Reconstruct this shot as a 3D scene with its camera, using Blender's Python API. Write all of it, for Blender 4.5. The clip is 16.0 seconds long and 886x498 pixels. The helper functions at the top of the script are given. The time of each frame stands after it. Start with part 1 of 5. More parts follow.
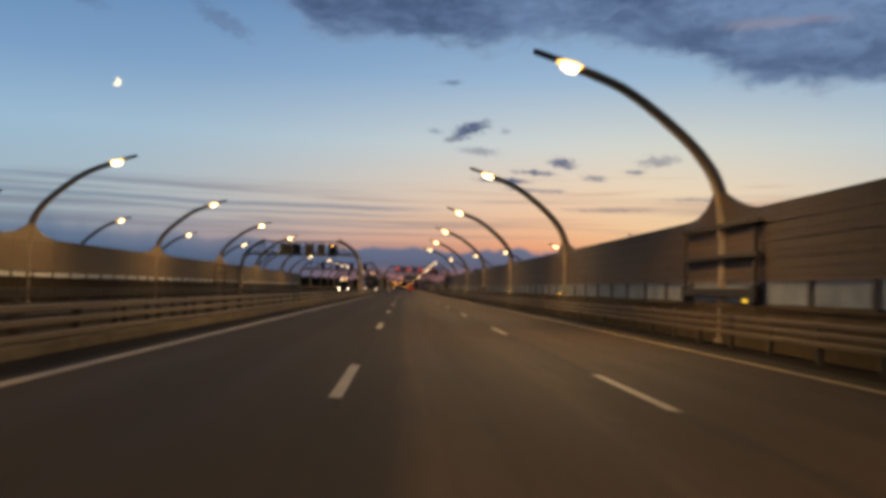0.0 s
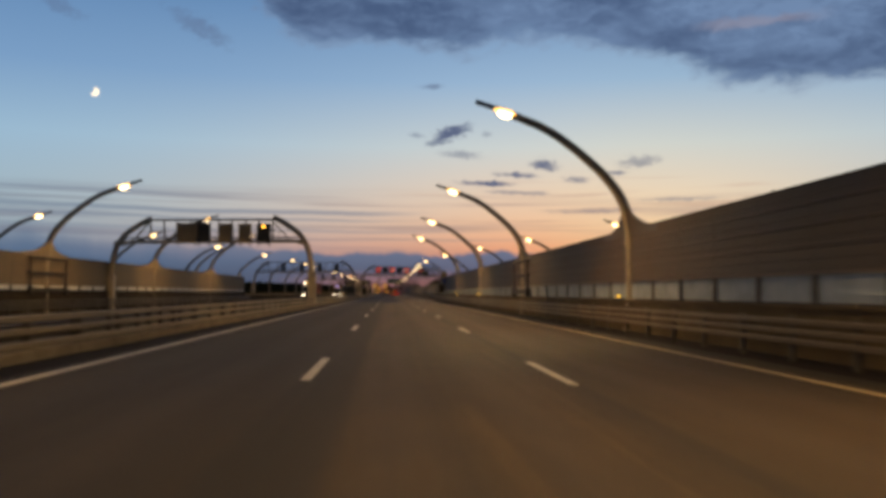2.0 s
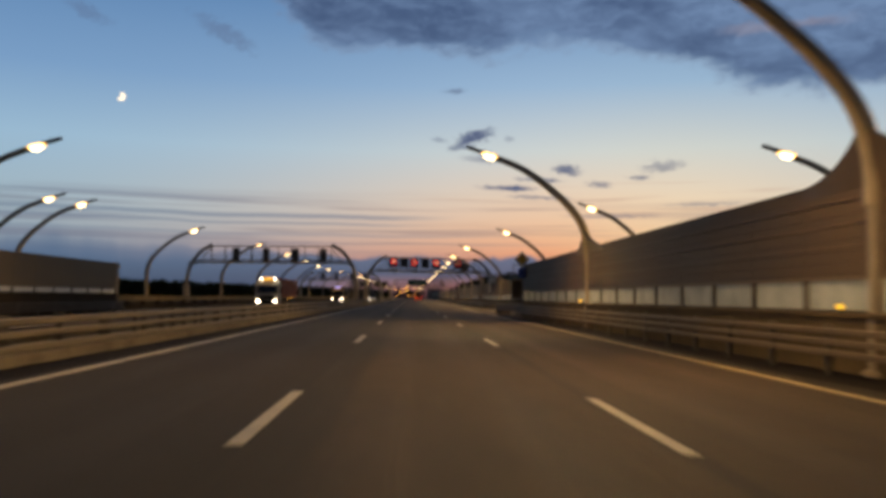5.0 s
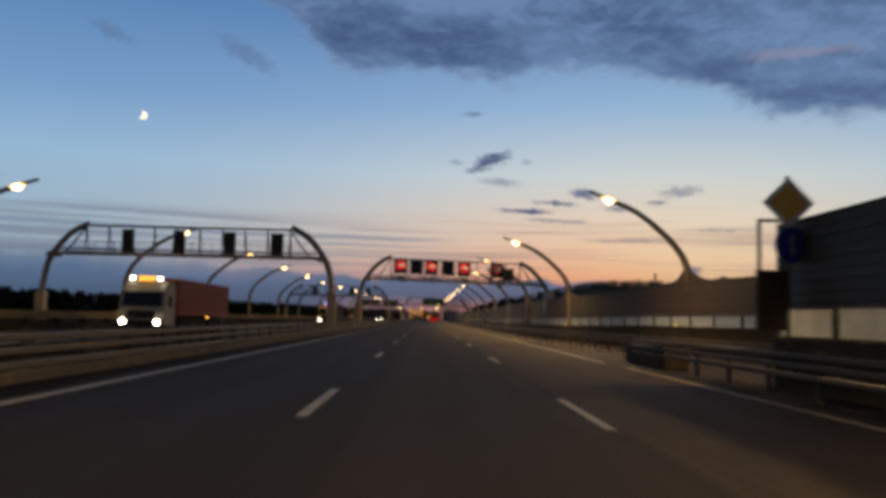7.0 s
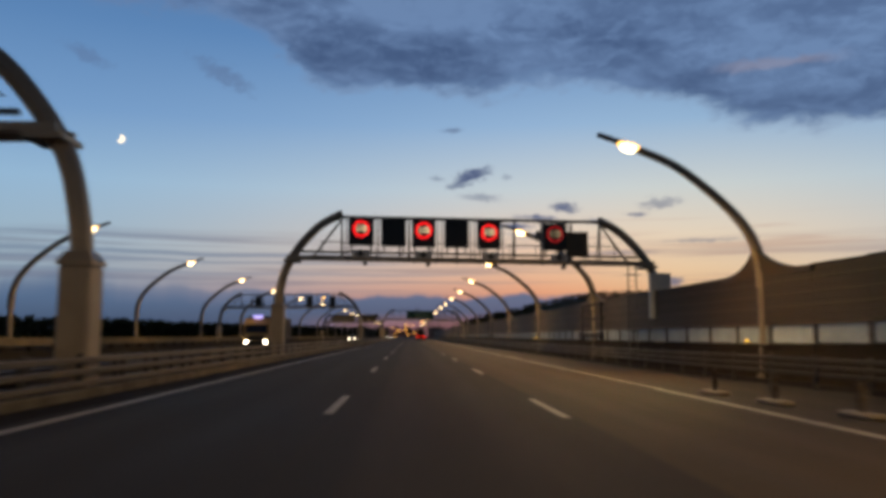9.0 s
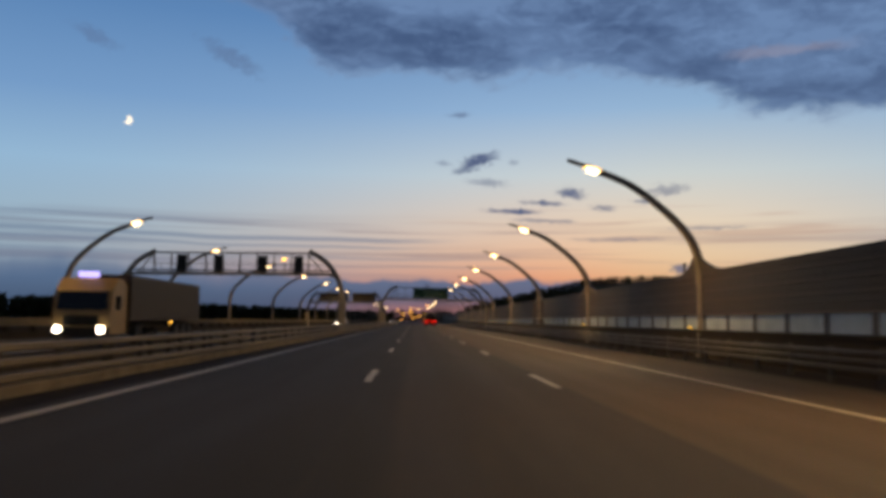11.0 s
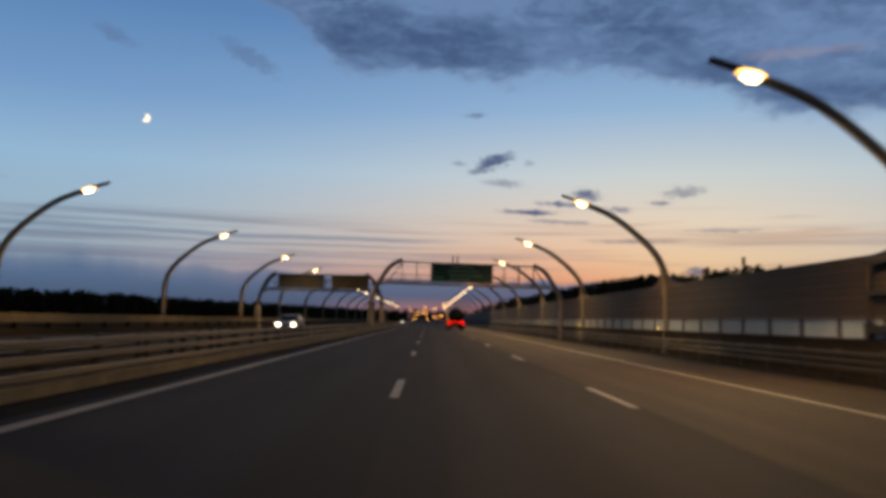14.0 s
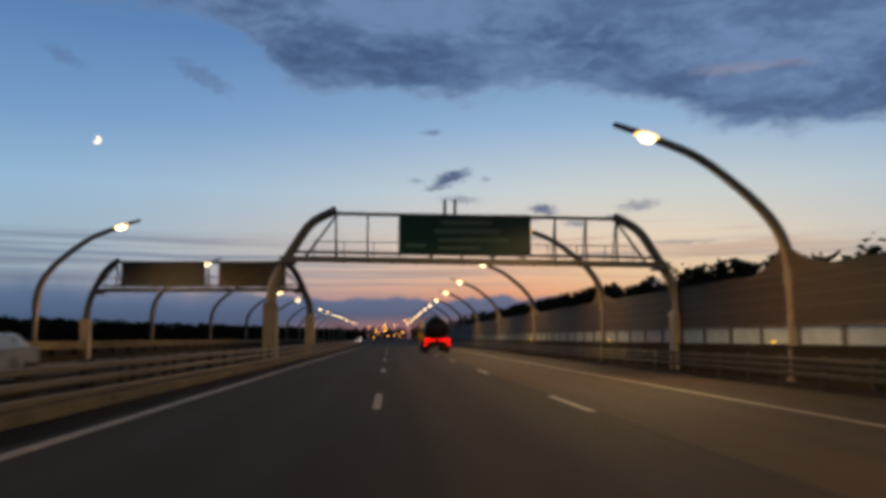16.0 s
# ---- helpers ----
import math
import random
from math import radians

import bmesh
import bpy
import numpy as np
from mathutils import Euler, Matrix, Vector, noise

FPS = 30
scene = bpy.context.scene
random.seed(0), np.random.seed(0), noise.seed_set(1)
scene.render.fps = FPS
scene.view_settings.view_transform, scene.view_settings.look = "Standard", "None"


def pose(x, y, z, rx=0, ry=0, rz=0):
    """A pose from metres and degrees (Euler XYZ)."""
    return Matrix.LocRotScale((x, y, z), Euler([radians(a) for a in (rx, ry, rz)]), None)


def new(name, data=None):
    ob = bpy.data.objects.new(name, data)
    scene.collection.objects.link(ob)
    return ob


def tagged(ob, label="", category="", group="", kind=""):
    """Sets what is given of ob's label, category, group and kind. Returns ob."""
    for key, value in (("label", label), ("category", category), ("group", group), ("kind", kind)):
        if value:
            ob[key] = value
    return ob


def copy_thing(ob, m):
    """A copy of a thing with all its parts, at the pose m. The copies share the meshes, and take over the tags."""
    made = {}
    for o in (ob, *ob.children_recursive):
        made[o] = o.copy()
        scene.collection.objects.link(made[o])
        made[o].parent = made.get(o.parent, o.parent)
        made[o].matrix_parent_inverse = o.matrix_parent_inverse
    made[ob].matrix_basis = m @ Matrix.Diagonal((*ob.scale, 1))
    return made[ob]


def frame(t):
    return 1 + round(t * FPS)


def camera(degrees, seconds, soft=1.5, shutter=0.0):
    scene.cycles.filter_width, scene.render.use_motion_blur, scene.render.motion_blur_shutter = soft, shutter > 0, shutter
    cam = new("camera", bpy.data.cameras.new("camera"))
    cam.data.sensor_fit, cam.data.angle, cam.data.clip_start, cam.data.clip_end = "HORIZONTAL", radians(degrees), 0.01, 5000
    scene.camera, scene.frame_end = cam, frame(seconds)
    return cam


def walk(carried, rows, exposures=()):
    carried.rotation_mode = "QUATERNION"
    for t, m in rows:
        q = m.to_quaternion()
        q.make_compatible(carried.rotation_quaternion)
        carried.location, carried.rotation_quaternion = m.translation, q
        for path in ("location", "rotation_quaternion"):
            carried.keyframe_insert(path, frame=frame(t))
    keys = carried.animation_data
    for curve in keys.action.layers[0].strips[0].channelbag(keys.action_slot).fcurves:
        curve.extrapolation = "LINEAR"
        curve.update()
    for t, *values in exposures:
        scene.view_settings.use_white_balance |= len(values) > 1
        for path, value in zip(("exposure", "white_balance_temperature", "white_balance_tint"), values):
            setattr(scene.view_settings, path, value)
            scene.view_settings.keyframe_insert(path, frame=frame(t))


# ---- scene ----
cam = camera(56.2, 16.0, soft=4.3, shutter=0.4)
PATH = [
    (0.0, pose(0.748, 0.00, 1.27, 92.75, -1.50, -2.70)),
    (0.5, pose(0.792, 10.70, 1.27, 92.71, -0.76, -2.55)),
    (1.0, pose(0.940, 22.10, 1.27, 92.54, 1.18, -2.13)),
    (1.5, pose(0.917, 33.53, 1.27, 93.19, 1.37, -2.94)),
    (2.0, pose(1.187, 45.37, 1.27, 93.03, -0.22, -3.76)),
    (2.5, pose(1.274, 57.11, 1.27, 93.43, -1.00, -3.36)),
    (3.0, pose(1.458, 68.78, 1.27, 93.39, -0.50, -2.89)),
    (3.5, pose(1.408, 80.38, 1.27, 93.04, -1.03, -2.34)),
    (6.0, pose(1.588, 136.84, 1.27, 94.05, -0.24, -2.16)),
    (6.5, pose(1.635, 148.08, 1.27, 94.55, -0.79, -1.58)),
    (7.0, pose(1.528, 158.90, 1.27, 94.83, -1.54, -1.23)),
    (7.5, pose(1.526, 169.62, 1.27, 95.23, -1.72, -1.20)),
    (8.0, pose(1.535, 181.30, 1.27, 95.82, -0.69, -1.31)),
    (8.5, pose(1.381, 192.55, 1.27, 95.74, -0.18, -1.91)),
    (9.0, pose(1.323, 203.70, 1.27, 95.98, -0.02, -2.31)),
    (9.5, pose(1.262, 215.04, 1.27, 95.99, 0.20, -2.42)),
    (10.0, pose(1.170, 226.29, 1.27, 95.66, 0.03, -2.27)),
    (12.5, pose(0.730, 281.32, 1.27, 94.53, -1.57, -1.83)),
    (13.0, pose(0.724, 292.59, 1.27, 94.54, -1.44, -1.62)),
    (13.5, pose(0.577, 304.32, 1.27, 94.77, -1.48, -1.39)),
    (14.0, pose(0.531, 315.92, 1.27, 94.92, -1.34, -1.00)),
    (14.5, pose(0.397, 327.48, 1.27, 95.32, -0.00, -0.80)),
    (15.0, pose(0.250, 339.05, 1.27, 96.16, 2.02, -1.45)),
    (15.5, pose(0.170, 350.77, 1.27, 96.34, 0.06, -2.70)),
    (16.0, pose(0.213, 362.37, 1.27, 96.11, 0.17, -3.72)),
]
walk(cam, PATH, [(0.0, -0.08, 7560.0, 12.0), (6.1, -0.08, 7500.0, 12.0), (7.2, -0.13, 7020.0, 12.0), (16.0, -0.13, 7020.0, 12.0)])


# ---- sky at dusk: gradient, cloud deck, streaks, low bank, moon ----
def lin(r, g, b):
    """Linear colour from eight-bit display values."""
    f = lambda v: v / 12.92 if v <= 0.04045 else ((v + 0.055) / 1.055) ** 2.4
    return (f(r / 255), f(g / 255), f(b / 255), 1.0)


class Net:
    """A small helper for node trees."""

    def __init__(self, tree):
        self.t = tree
        self.n = tree.nodes
        self.l = tree.links

    def put(self, sock, v):
        if isinstance(v, bpy.types.NodeSocket):
            self.l.new(v, sock)
        elif v is not None:
            sock.default_value = v

    def math(self, op, a, b=None, c=None, clamp=False):
        m = self.n.new("ShaderNodeMath")
        m.operation, m.use_clamp = op, clamp
        for k, v in enumerate((a, b, c)):
            self.put(m.inputs[k], v)
        return m.outputs[0]

    def remap(self, v, a, b, lo=0.0, hi=1.0, smooth=True):
        m = self.n.new("ShaderNodeMapRange")
        m.interpolation_type = "SMOOTHSTEP" if smooth else "LINEAR"
        self.put(m.inputs[0], v)
        for k, x in enumerate((a, b, lo, hi)):
            m.inputs[k + 1].default_value = x
        return m.outputs[0]

    def ramp(self, v, stops, mode="LINEAR"):
        r = self.n.new("ShaderNodeValToRGB")
        r.color_ramp.interpolation = mode
        e = r.color_ramp.elements
        while len(e) < len(stops):
            e.new(0.5)
        for k, (p, c) in enumerate(stops):
            e[k].position, e[k].color = p, c
        self.put(r.inputs[0], v)
        return r.outputs[0]

    def mix(self, f, a, b, mode="MIX"):
        m = self.n.new("ShaderNodeMix")
        m.data_type, m.blend_type = "RGBA", mode
        self.put(m.inputs[0], f)
        self.put(m.inputs[6], a)
        self.put(m.inputs[7], b)
        return m.outputs[2]

    def vec(self, x, y, z=0.0):
        m = self.n.new("ShaderNodeCombineXYZ")
        for k, v in enumerate((x, y, z)):
            self.put(m.inputs[k], v)
        return m.outputs[0]

    def noise(self, v, scale, detail=4.0, rough=0.55, dist=0.0):
        m = self.n.new("ShaderNodeTexNoise")
        self.put(m.inputs["Vector"], v)
        m.inputs["Scale"].default_value = scale
        m.inputs["Detail"].default_value = detail
        m.inputs["Roughness"].default_value = rough
        m.inputs["Distortion"].default_value = dist
        return m.outputs[0]


world = bpy.data.worlds.new("dusk_sky")
scene.world = world
world.use_nodes = True
W = Net(world.node_tree)
W.n.clear()
tc = W.n.new("ShaderNodeTexCoord").outputs["Generated"]
sep = W.n.new("ShaderNodeSeparateXYZ")
W.l.new(tc, sep.inputs[0])
az = W.math("MULTIPLY", W.math("ARCTAN2", sep.outputs[0], sep.outputs[1]), 57.2958)
el = W.math("MULTIPLY", W.math("ARCSINE", sep.outputs[2]), 57.2958)
elf = W.math("DIVIDE", el, 40.0, clamp=True)
cool = W.ramp(elf, [(0.0, lin(98, 120, 146)), (0.07, lin(126, 154, 180)), (0.14, lin(150, 184, 208)), (0.25, lin(144, 188, 226)),
                    (0.36, lin(114, 160, 212)), (0.5, lin(90, 138, 194)), (0.75, lin(56, 96, 150)), (1.0, lin(22, 42, 80))])
warm = W.ramp(elf, [(0.0, lin(214, 120, 102)), (0.06, lin(240, 158, 118)), (0.11, lin(242, 196, 162)), (0.17, lin(234, 214, 196)),
                    (0.25, lin(204, 218, 226)), (0.36, lin(150, 188, 228)), (0.5, lin(98, 144, 200)), (0.75, lin(58, 98, 152)), (1.0, lin(22, 42, 80))])
da = W.math("DIVIDE", W.math("SUBTRACT", az, 15.0), 25.0)
glow = W.math("POWER", 2.718, W.math("MULTIPLY", W.math("MULTIPLY", da, da), -1.0))
cream = W.ramp(elf, [(0.0, lin(200, 144, 112)), (0.06, lin(226, 180, 134)), (0.11, lin(238, 208, 172)), (0.17, lin(234, 220, 200)),
                     (0.25, lin(206, 218, 222)), (0.36, lin(150, 188, 226)), (0.5, lin(98, 144, 200)), (0.75, lin(58, 98, 152)), (1.0, lin(22, 42, 80))])
warm = W.mix(W.remap(az, 7.0, 20.0), warm, cream)
base = W.mix(glow, cool, warm)

# thin streaks of stratus over the horizon
sv = W.vec(W.math("MULTIPLY", az, 0.03), W.math("MULTIPLY", el, 1.05))
sn = W.noise(sv, 1.0, 5.0, 0.55, 0.3)
sband = W.math("MULTIPLY", W.remap(el, 1.5, 3.2), W.remap(el, 7.4, 5.8))
streak = W.math("MULTIPLY", W.remap(sn, 0.48, 0.62), sband)
side = W.remap(az, 24.0, -8.0, 0.45, 0.68)
base = W.mix(W.math("MULTIPLY", streak, side), base, W.mix(glow, lin(112, 126, 154), lin(172, 148, 146)))
# the long dark line on the dark side of the sky
lw = W.noise(W.vec(W.math("MULTIPLY", az, 0.12), 3.7), 1.0, 3.0)
for e0, wd, k, a0, a1 in ((5.45, 0.13, 0.6, 4.0, -3.0), (4.95, 0.09, 0.45, 3.0, -4.0), (4.2, 0.11, 0.35, 8.0, 0.0), (6.5, 0.08, 0.3, -8.0, -16.0)):
    d = W.math("ABSOLUTE", W.math("SUBTRACT", W.math("ADD", el, W.math("MULTIPLY", lw, 0.5)), e0 + 0.25))
    m = W.math("MULTIPLY", W.remap(d, wd * 2.0, wd * 0.2), W.remap(az, a0, a1))
    base = W.mix(W.math("MULTIPLY", m, k), base, lin(104, 124, 156))

tn = W.noise(W.vec(W.math("MULTIPLY", az, 0.055), W.math("MULTIPLY", el, 2.1), 5.0), 1.0, 4.0, 0.5, 0.2)
tb = W.math("MULTIPLY", W.math("MULTIPLY", W.remap(el, 2.6, 3.6), W.remap(el, 8.6, 6.6)), W.remap(az, -2.0, 5.0))
base = W.mix(W.math("MULTIPLY", W.math("MULTIPLY", W.remap(tn, 0.52, 0.64), tb), 0.5), base, lin(190, 158, 146))
# small torn clouds: centre azimuth, height, half width, half height, lean, weight
wn = W.noise(W.vec(az, W.math("MULTIPLY", el, 2.0)), 1.0, 5.0, 0.65)
wn2 = W.noise(W.vec(W.math("ADD", az, 31.0), W.math("MULTIPLY", el, 1.6)), 1.9, 5.0, 0.7)
puffs = ((4.3, 11.0, 1.45, 0.52, 0.28, 1.0), (3.3, 10.3, 0.9, 0.25, 0.1, 0.6), (2.9, 14.1, 0.85, 0.20, 0.05, 0.6), (5.0, 9.5, 1.6, 0.30, -0.1, 0.5), (1.9, 10.8, 0.6, 0.18, -0.1, 0.45),
         (8.9, 8.1, 1.6, 0.20, -0.06, 0.9), (10.7, 8.75, 1.1, 0.38, -0.12, 0.9), (6.7, 7.55, 2.1, 0.20, -0.04, 1.0), (12.9, 7.75, 1.0, 0.26, -0.08, 0.7),
         (17.1, 8.85, 1.7, 0.42, 0.06, 0.55), (15.6, 8.15, 0.9, 0.18, 0.0, 0.75), (9.0, 6.9, 2.6, 0.15, -0.04, 0.6), (6.8, 10.9, 0.4, 0.2, 0.0, 0.4),
         (-12.8, 17.2, 2.2, 0.7, -0.42, 0.42), (-21.5, 17.6, 1.6, 0.5, -0.35, 0.36), (-29.5, 8.0, 2.2, 0.5, 0.0, 0.4), (20.0, 6.3, 2.6, 0.15, 0.0, 0.5),
         (14.0, 5.6, 3.2, 0.14, 0.0, 0.45), (17.9, 3.6, 0.75, 0.34, 0.0, 0.8))
for a0, e0, ra, re, lean, k in puffs:
    x = W.math("SUBTRACT", az, a0)
    y = W.math("SUBTRACT", W.math("SUBTRACT", el, e0), W.math("MULTIPLY", x, lean))
    x = W.math("ADD", W.math("DIVIDE", x, ra), W.math("MULTIPLY", W.math("SUBTRACT", wn, 0.5), 1.6))
    y = W.math("ADD", W.math("DIVIDE", y, re), W.math("MULTIPLY", W.math("SUBTRACT", wn2, 0.5), 3.6))
    d = W.math("SQRT", W.math("ADD", W.math("MULTIPLY", x, x), W.math("MULTIPLY", y, y)))
    base = W.mix(W.math("MULTIPLY", W.remap(d, 1.25, 0.25), k), base, lin(86, 102, 140))

# the big dark deck overhead, its lower edge torn
dn = W.noise(W.vec(W.math("MULTIPLY", az, 0.16), W.math("MULTIPLY", el, 0.36)), 1.0, 6.0, 0.58, 0.4)
dn2 = W.noise(W.vec(W.math("ADD", W.math("MULTIPLY", az, 0.10), 7.0), W.math("MULTIPLY", el, 0.30)), 1.0, 5.0, 0.6, 0.6)
edge = W.math("ADD", W.remap(az, 13.0, 27.0, 16.7, 13.0), W.remap(az, -5.0, -14.0, 0.0, 4.6))
df = W.noise(W.vec(W.math("MULTIPLY", az, 0.5), W.math("MULTIPLY", el, 1.1), 2.0), 1.0, 6.0, 0.62, 0.5)
ragged = W.math("ADD", W.math("MULTIPLY", W.math("SUBTRACT", dn, 0.5), 3.4), W.math("MULTIPLY", W.math("SUBTRACT", df, 0.5), 2.4))
above = W.math("ADD", W.math("SUBTRACT", el, edge), ragged)
deck = W.math("MULTIPLY", W.remap(above, -0.6, 1.1), W.remap(el, 60.0, 30.0, 0.55, 1.0))
lit = W.math("ADD", W.remap(dn2, 0.34, 0.66, 0.0, 0.6), W.math("ADD", W.remap(df, 0.4, 0.68, 0.0, 0.35), W.remap(above, 2.4, 5.0, 0.0, 0.35)), clamp=True)
tone = W.mix(lit, lin(66, 90, 132), lin(108, 140, 186))
# a paler rim under the deck, and a faint rosy rift in it
tone = W.mix(W.math("MULTIPLY", W.remap(above, 0.7, -0.2), 0.55), tone, lin(140, 150, 178))
rift = W.math("MULTIPLY", W.remap(W.math("ABSOLUTE", W.math("SUBTRACT", W.math("ADD", el, W.math("MULTIPLY", df, 1.2)), 17.9)), 0.5, 0.1),
              W.math("MULTIPLY", W.remap(az, 20.0, 23.0), W.remap(az, 30.0, 26.0)))
tone = W.mix(W.math("MULTIPLY", rift, 0.4), tone, lin(156, 146, 160))
base = W.mix(W.math("MULTIPLY", deck, 0.95), base, tone)

# slate bank along the horizon
bn = W.noise(W.vec(W.math("MULTIPLY", az, 0.30), 1.3), 1.0, 4.0, 0.55)
top = W.math("ADD", W.remap(az, 0.0, -26.0, 2.8, 3.6), W.math("MULTIPLY", W.math("SUBTRACT", bn, 0.5), 1.7))
bank = W.remap(W.math("SUBTRACT", top, el), -0.10, 0.28)
bank = W.mix(W.remap(az, -4.0, -18.0, 0.0, 0.85), bank, W.remap(W.math("SUBTRACT", top, el), -1.0, 1.4))
bank = W.math("MULTIPLY", bank, W.math("SUBTRACT", 1.0, W.math("MULTIPLY", W.remap(el, 1.7, 0.6, 0.0, 0.5), W.math("MULTIPLY", W.remap(az, -9.0, -3.0), W.remap(az, 10.0, 3.0)))))
bank = W.math("MULTIPLY", bank, W.remap(az, 20.0, 11.0, 0.08, 0.92))
base = W.mix(bank, base, W.mix(W.remap(el, 0.5, 3.0), lin(66, 88, 120), lin(82, 111, 149)))
# the sky behind, away from the sunset, is darker
back = W.remap(W.math("ABSOLUTE", az), 33.0, 105.0, 0.0, 0.75)
base = W.mix(back, base, W.ramp(elf, [(0.0, lin(58, 49, 46)), (0.3, lin(48, 43, 45)), (1.0, lin(28, 26, 30))]))
# unseen sky overhead, made dark and grey to cut blue light on the ground
base = W.mix(W.remap(el, 24.0, 50.0, 0.0, 0.8), base, lin(36, 34, 38))
# dull ground glow below the horizon
base = W.mix(W.remap(el, 0.0, -2.0), base, lin(40, 38, 40))

# half moon
ma, me = radians(-19.3), radians(12.62)
mdir = Vector((math.sin(ma) * math.cos(me), math.cos(ma) * math.cos(me), math.sin(me)))


def disc(d, r0, r1):
    m = W.n.new("ShaderNodeVectorMath")
    m.operation = "DOT_PRODUCT"
    W.l.new(tc, m.inputs[0])
    m.inputs[1].default_value = d
    return W.remap(m.outputs["Value"], math.cos(radians(r1)), math.cos(radians(r0)))


shade = (mdir + Vector((-0.0048, 0, 0.0022))).normalized()
moon = W.math("MULTIPLY", disc(mdir, 0.24, 0.29), W.math("SUBTRACT", 1.0, disc(shade, 0.20, 0.26)))
base = W.mix(moon, base, (1.5, 1.35, 1.1, 1))
bg = W.n.new("ShaderNodeBackground")
W.l.new(base, bg.inputs[0])
bg.inputs[1].default_value = 1.0
wout = W.n.new("ShaderNodeOutputWorld")
W.l.new(bg.outputs[0], wout.inputs[0])


# ---- materials ----
def mat(name, c1, c2, rough=0.6, metal=0.0, fine=40.0, coarse=1.5, bump=0.15, spread=0.5, stretch=(1, 1, 1), rvar=0.15):
    m = bpy.data.materials.new(name)
    m.use_nodes = True
    N = Net(m.node_tree)
    b = N.n["Principled BSDF"]
    mp = N.n.new("ShaderNodeMapping")
    N.l.new(N.n.new("ShaderNodeTexCoord").outputs["Object"], mp.inputs[0])
    mp.inputs["Scale"].default_value = stretch
    nf = N.noise(mp.outputs[0], fine, 5.0, 0.6)
    nc = N.noise(mp.outputs[0], coarse, 4.0, 0.6, 0.4)
    f = N.math("ADD", N.math("MULTIPLY", N.remap(nc, 0.3, 0.7), spread), N.math("MULTIPLY", nf, 1 - spread), clamp=True)
    col = N.mix(f, lin(*c1), lin(*c2))
    info = N.n.new("ShaderNodeObjectInfo")
    col = N.mix(N.math("MULTIPLY", info.outputs["Random"], 0.12), col, lin(*[v * 0.72 for v in c1]))
    N.l.new(col, b.inputs["Base Color"])
    N.l.new(N.math("ADD", N.math("MULTIPLY", nc, rvar * 2), rough - rvar, clamp=True), b.inputs["Roughness"])
    b.inputs["Metallic"].default_value = metal
    if rough > 0.8:
        b.inputs["Specular IOR Level"].default_value = 0.12
    bp = N.n.new("ShaderNodeBump")
    bp.inputs["Strength"].default_value = bump
    bp.inputs["Distance"].default_value = 0.02
    N.l.new(nf, bp.inputs["Height"])
    N.l.new(bp.outputs[0], b.inputs["Normal"])
    return m


def glowing(name, color, strength):
    m = bpy.data.materials.new(name)
    m.use_nodes = True
    b = m.node_tree.nodes["Principled BSDF"]
    b.inputs["Base Color"].default_value = (*color, 1)
    b.inputs["Emission Color"].default_value = (*color, 1)
    b.inputs["Emission Strength"].default_value = strength
    b.inputs["Roughness"].default_value = 0.4
    return m


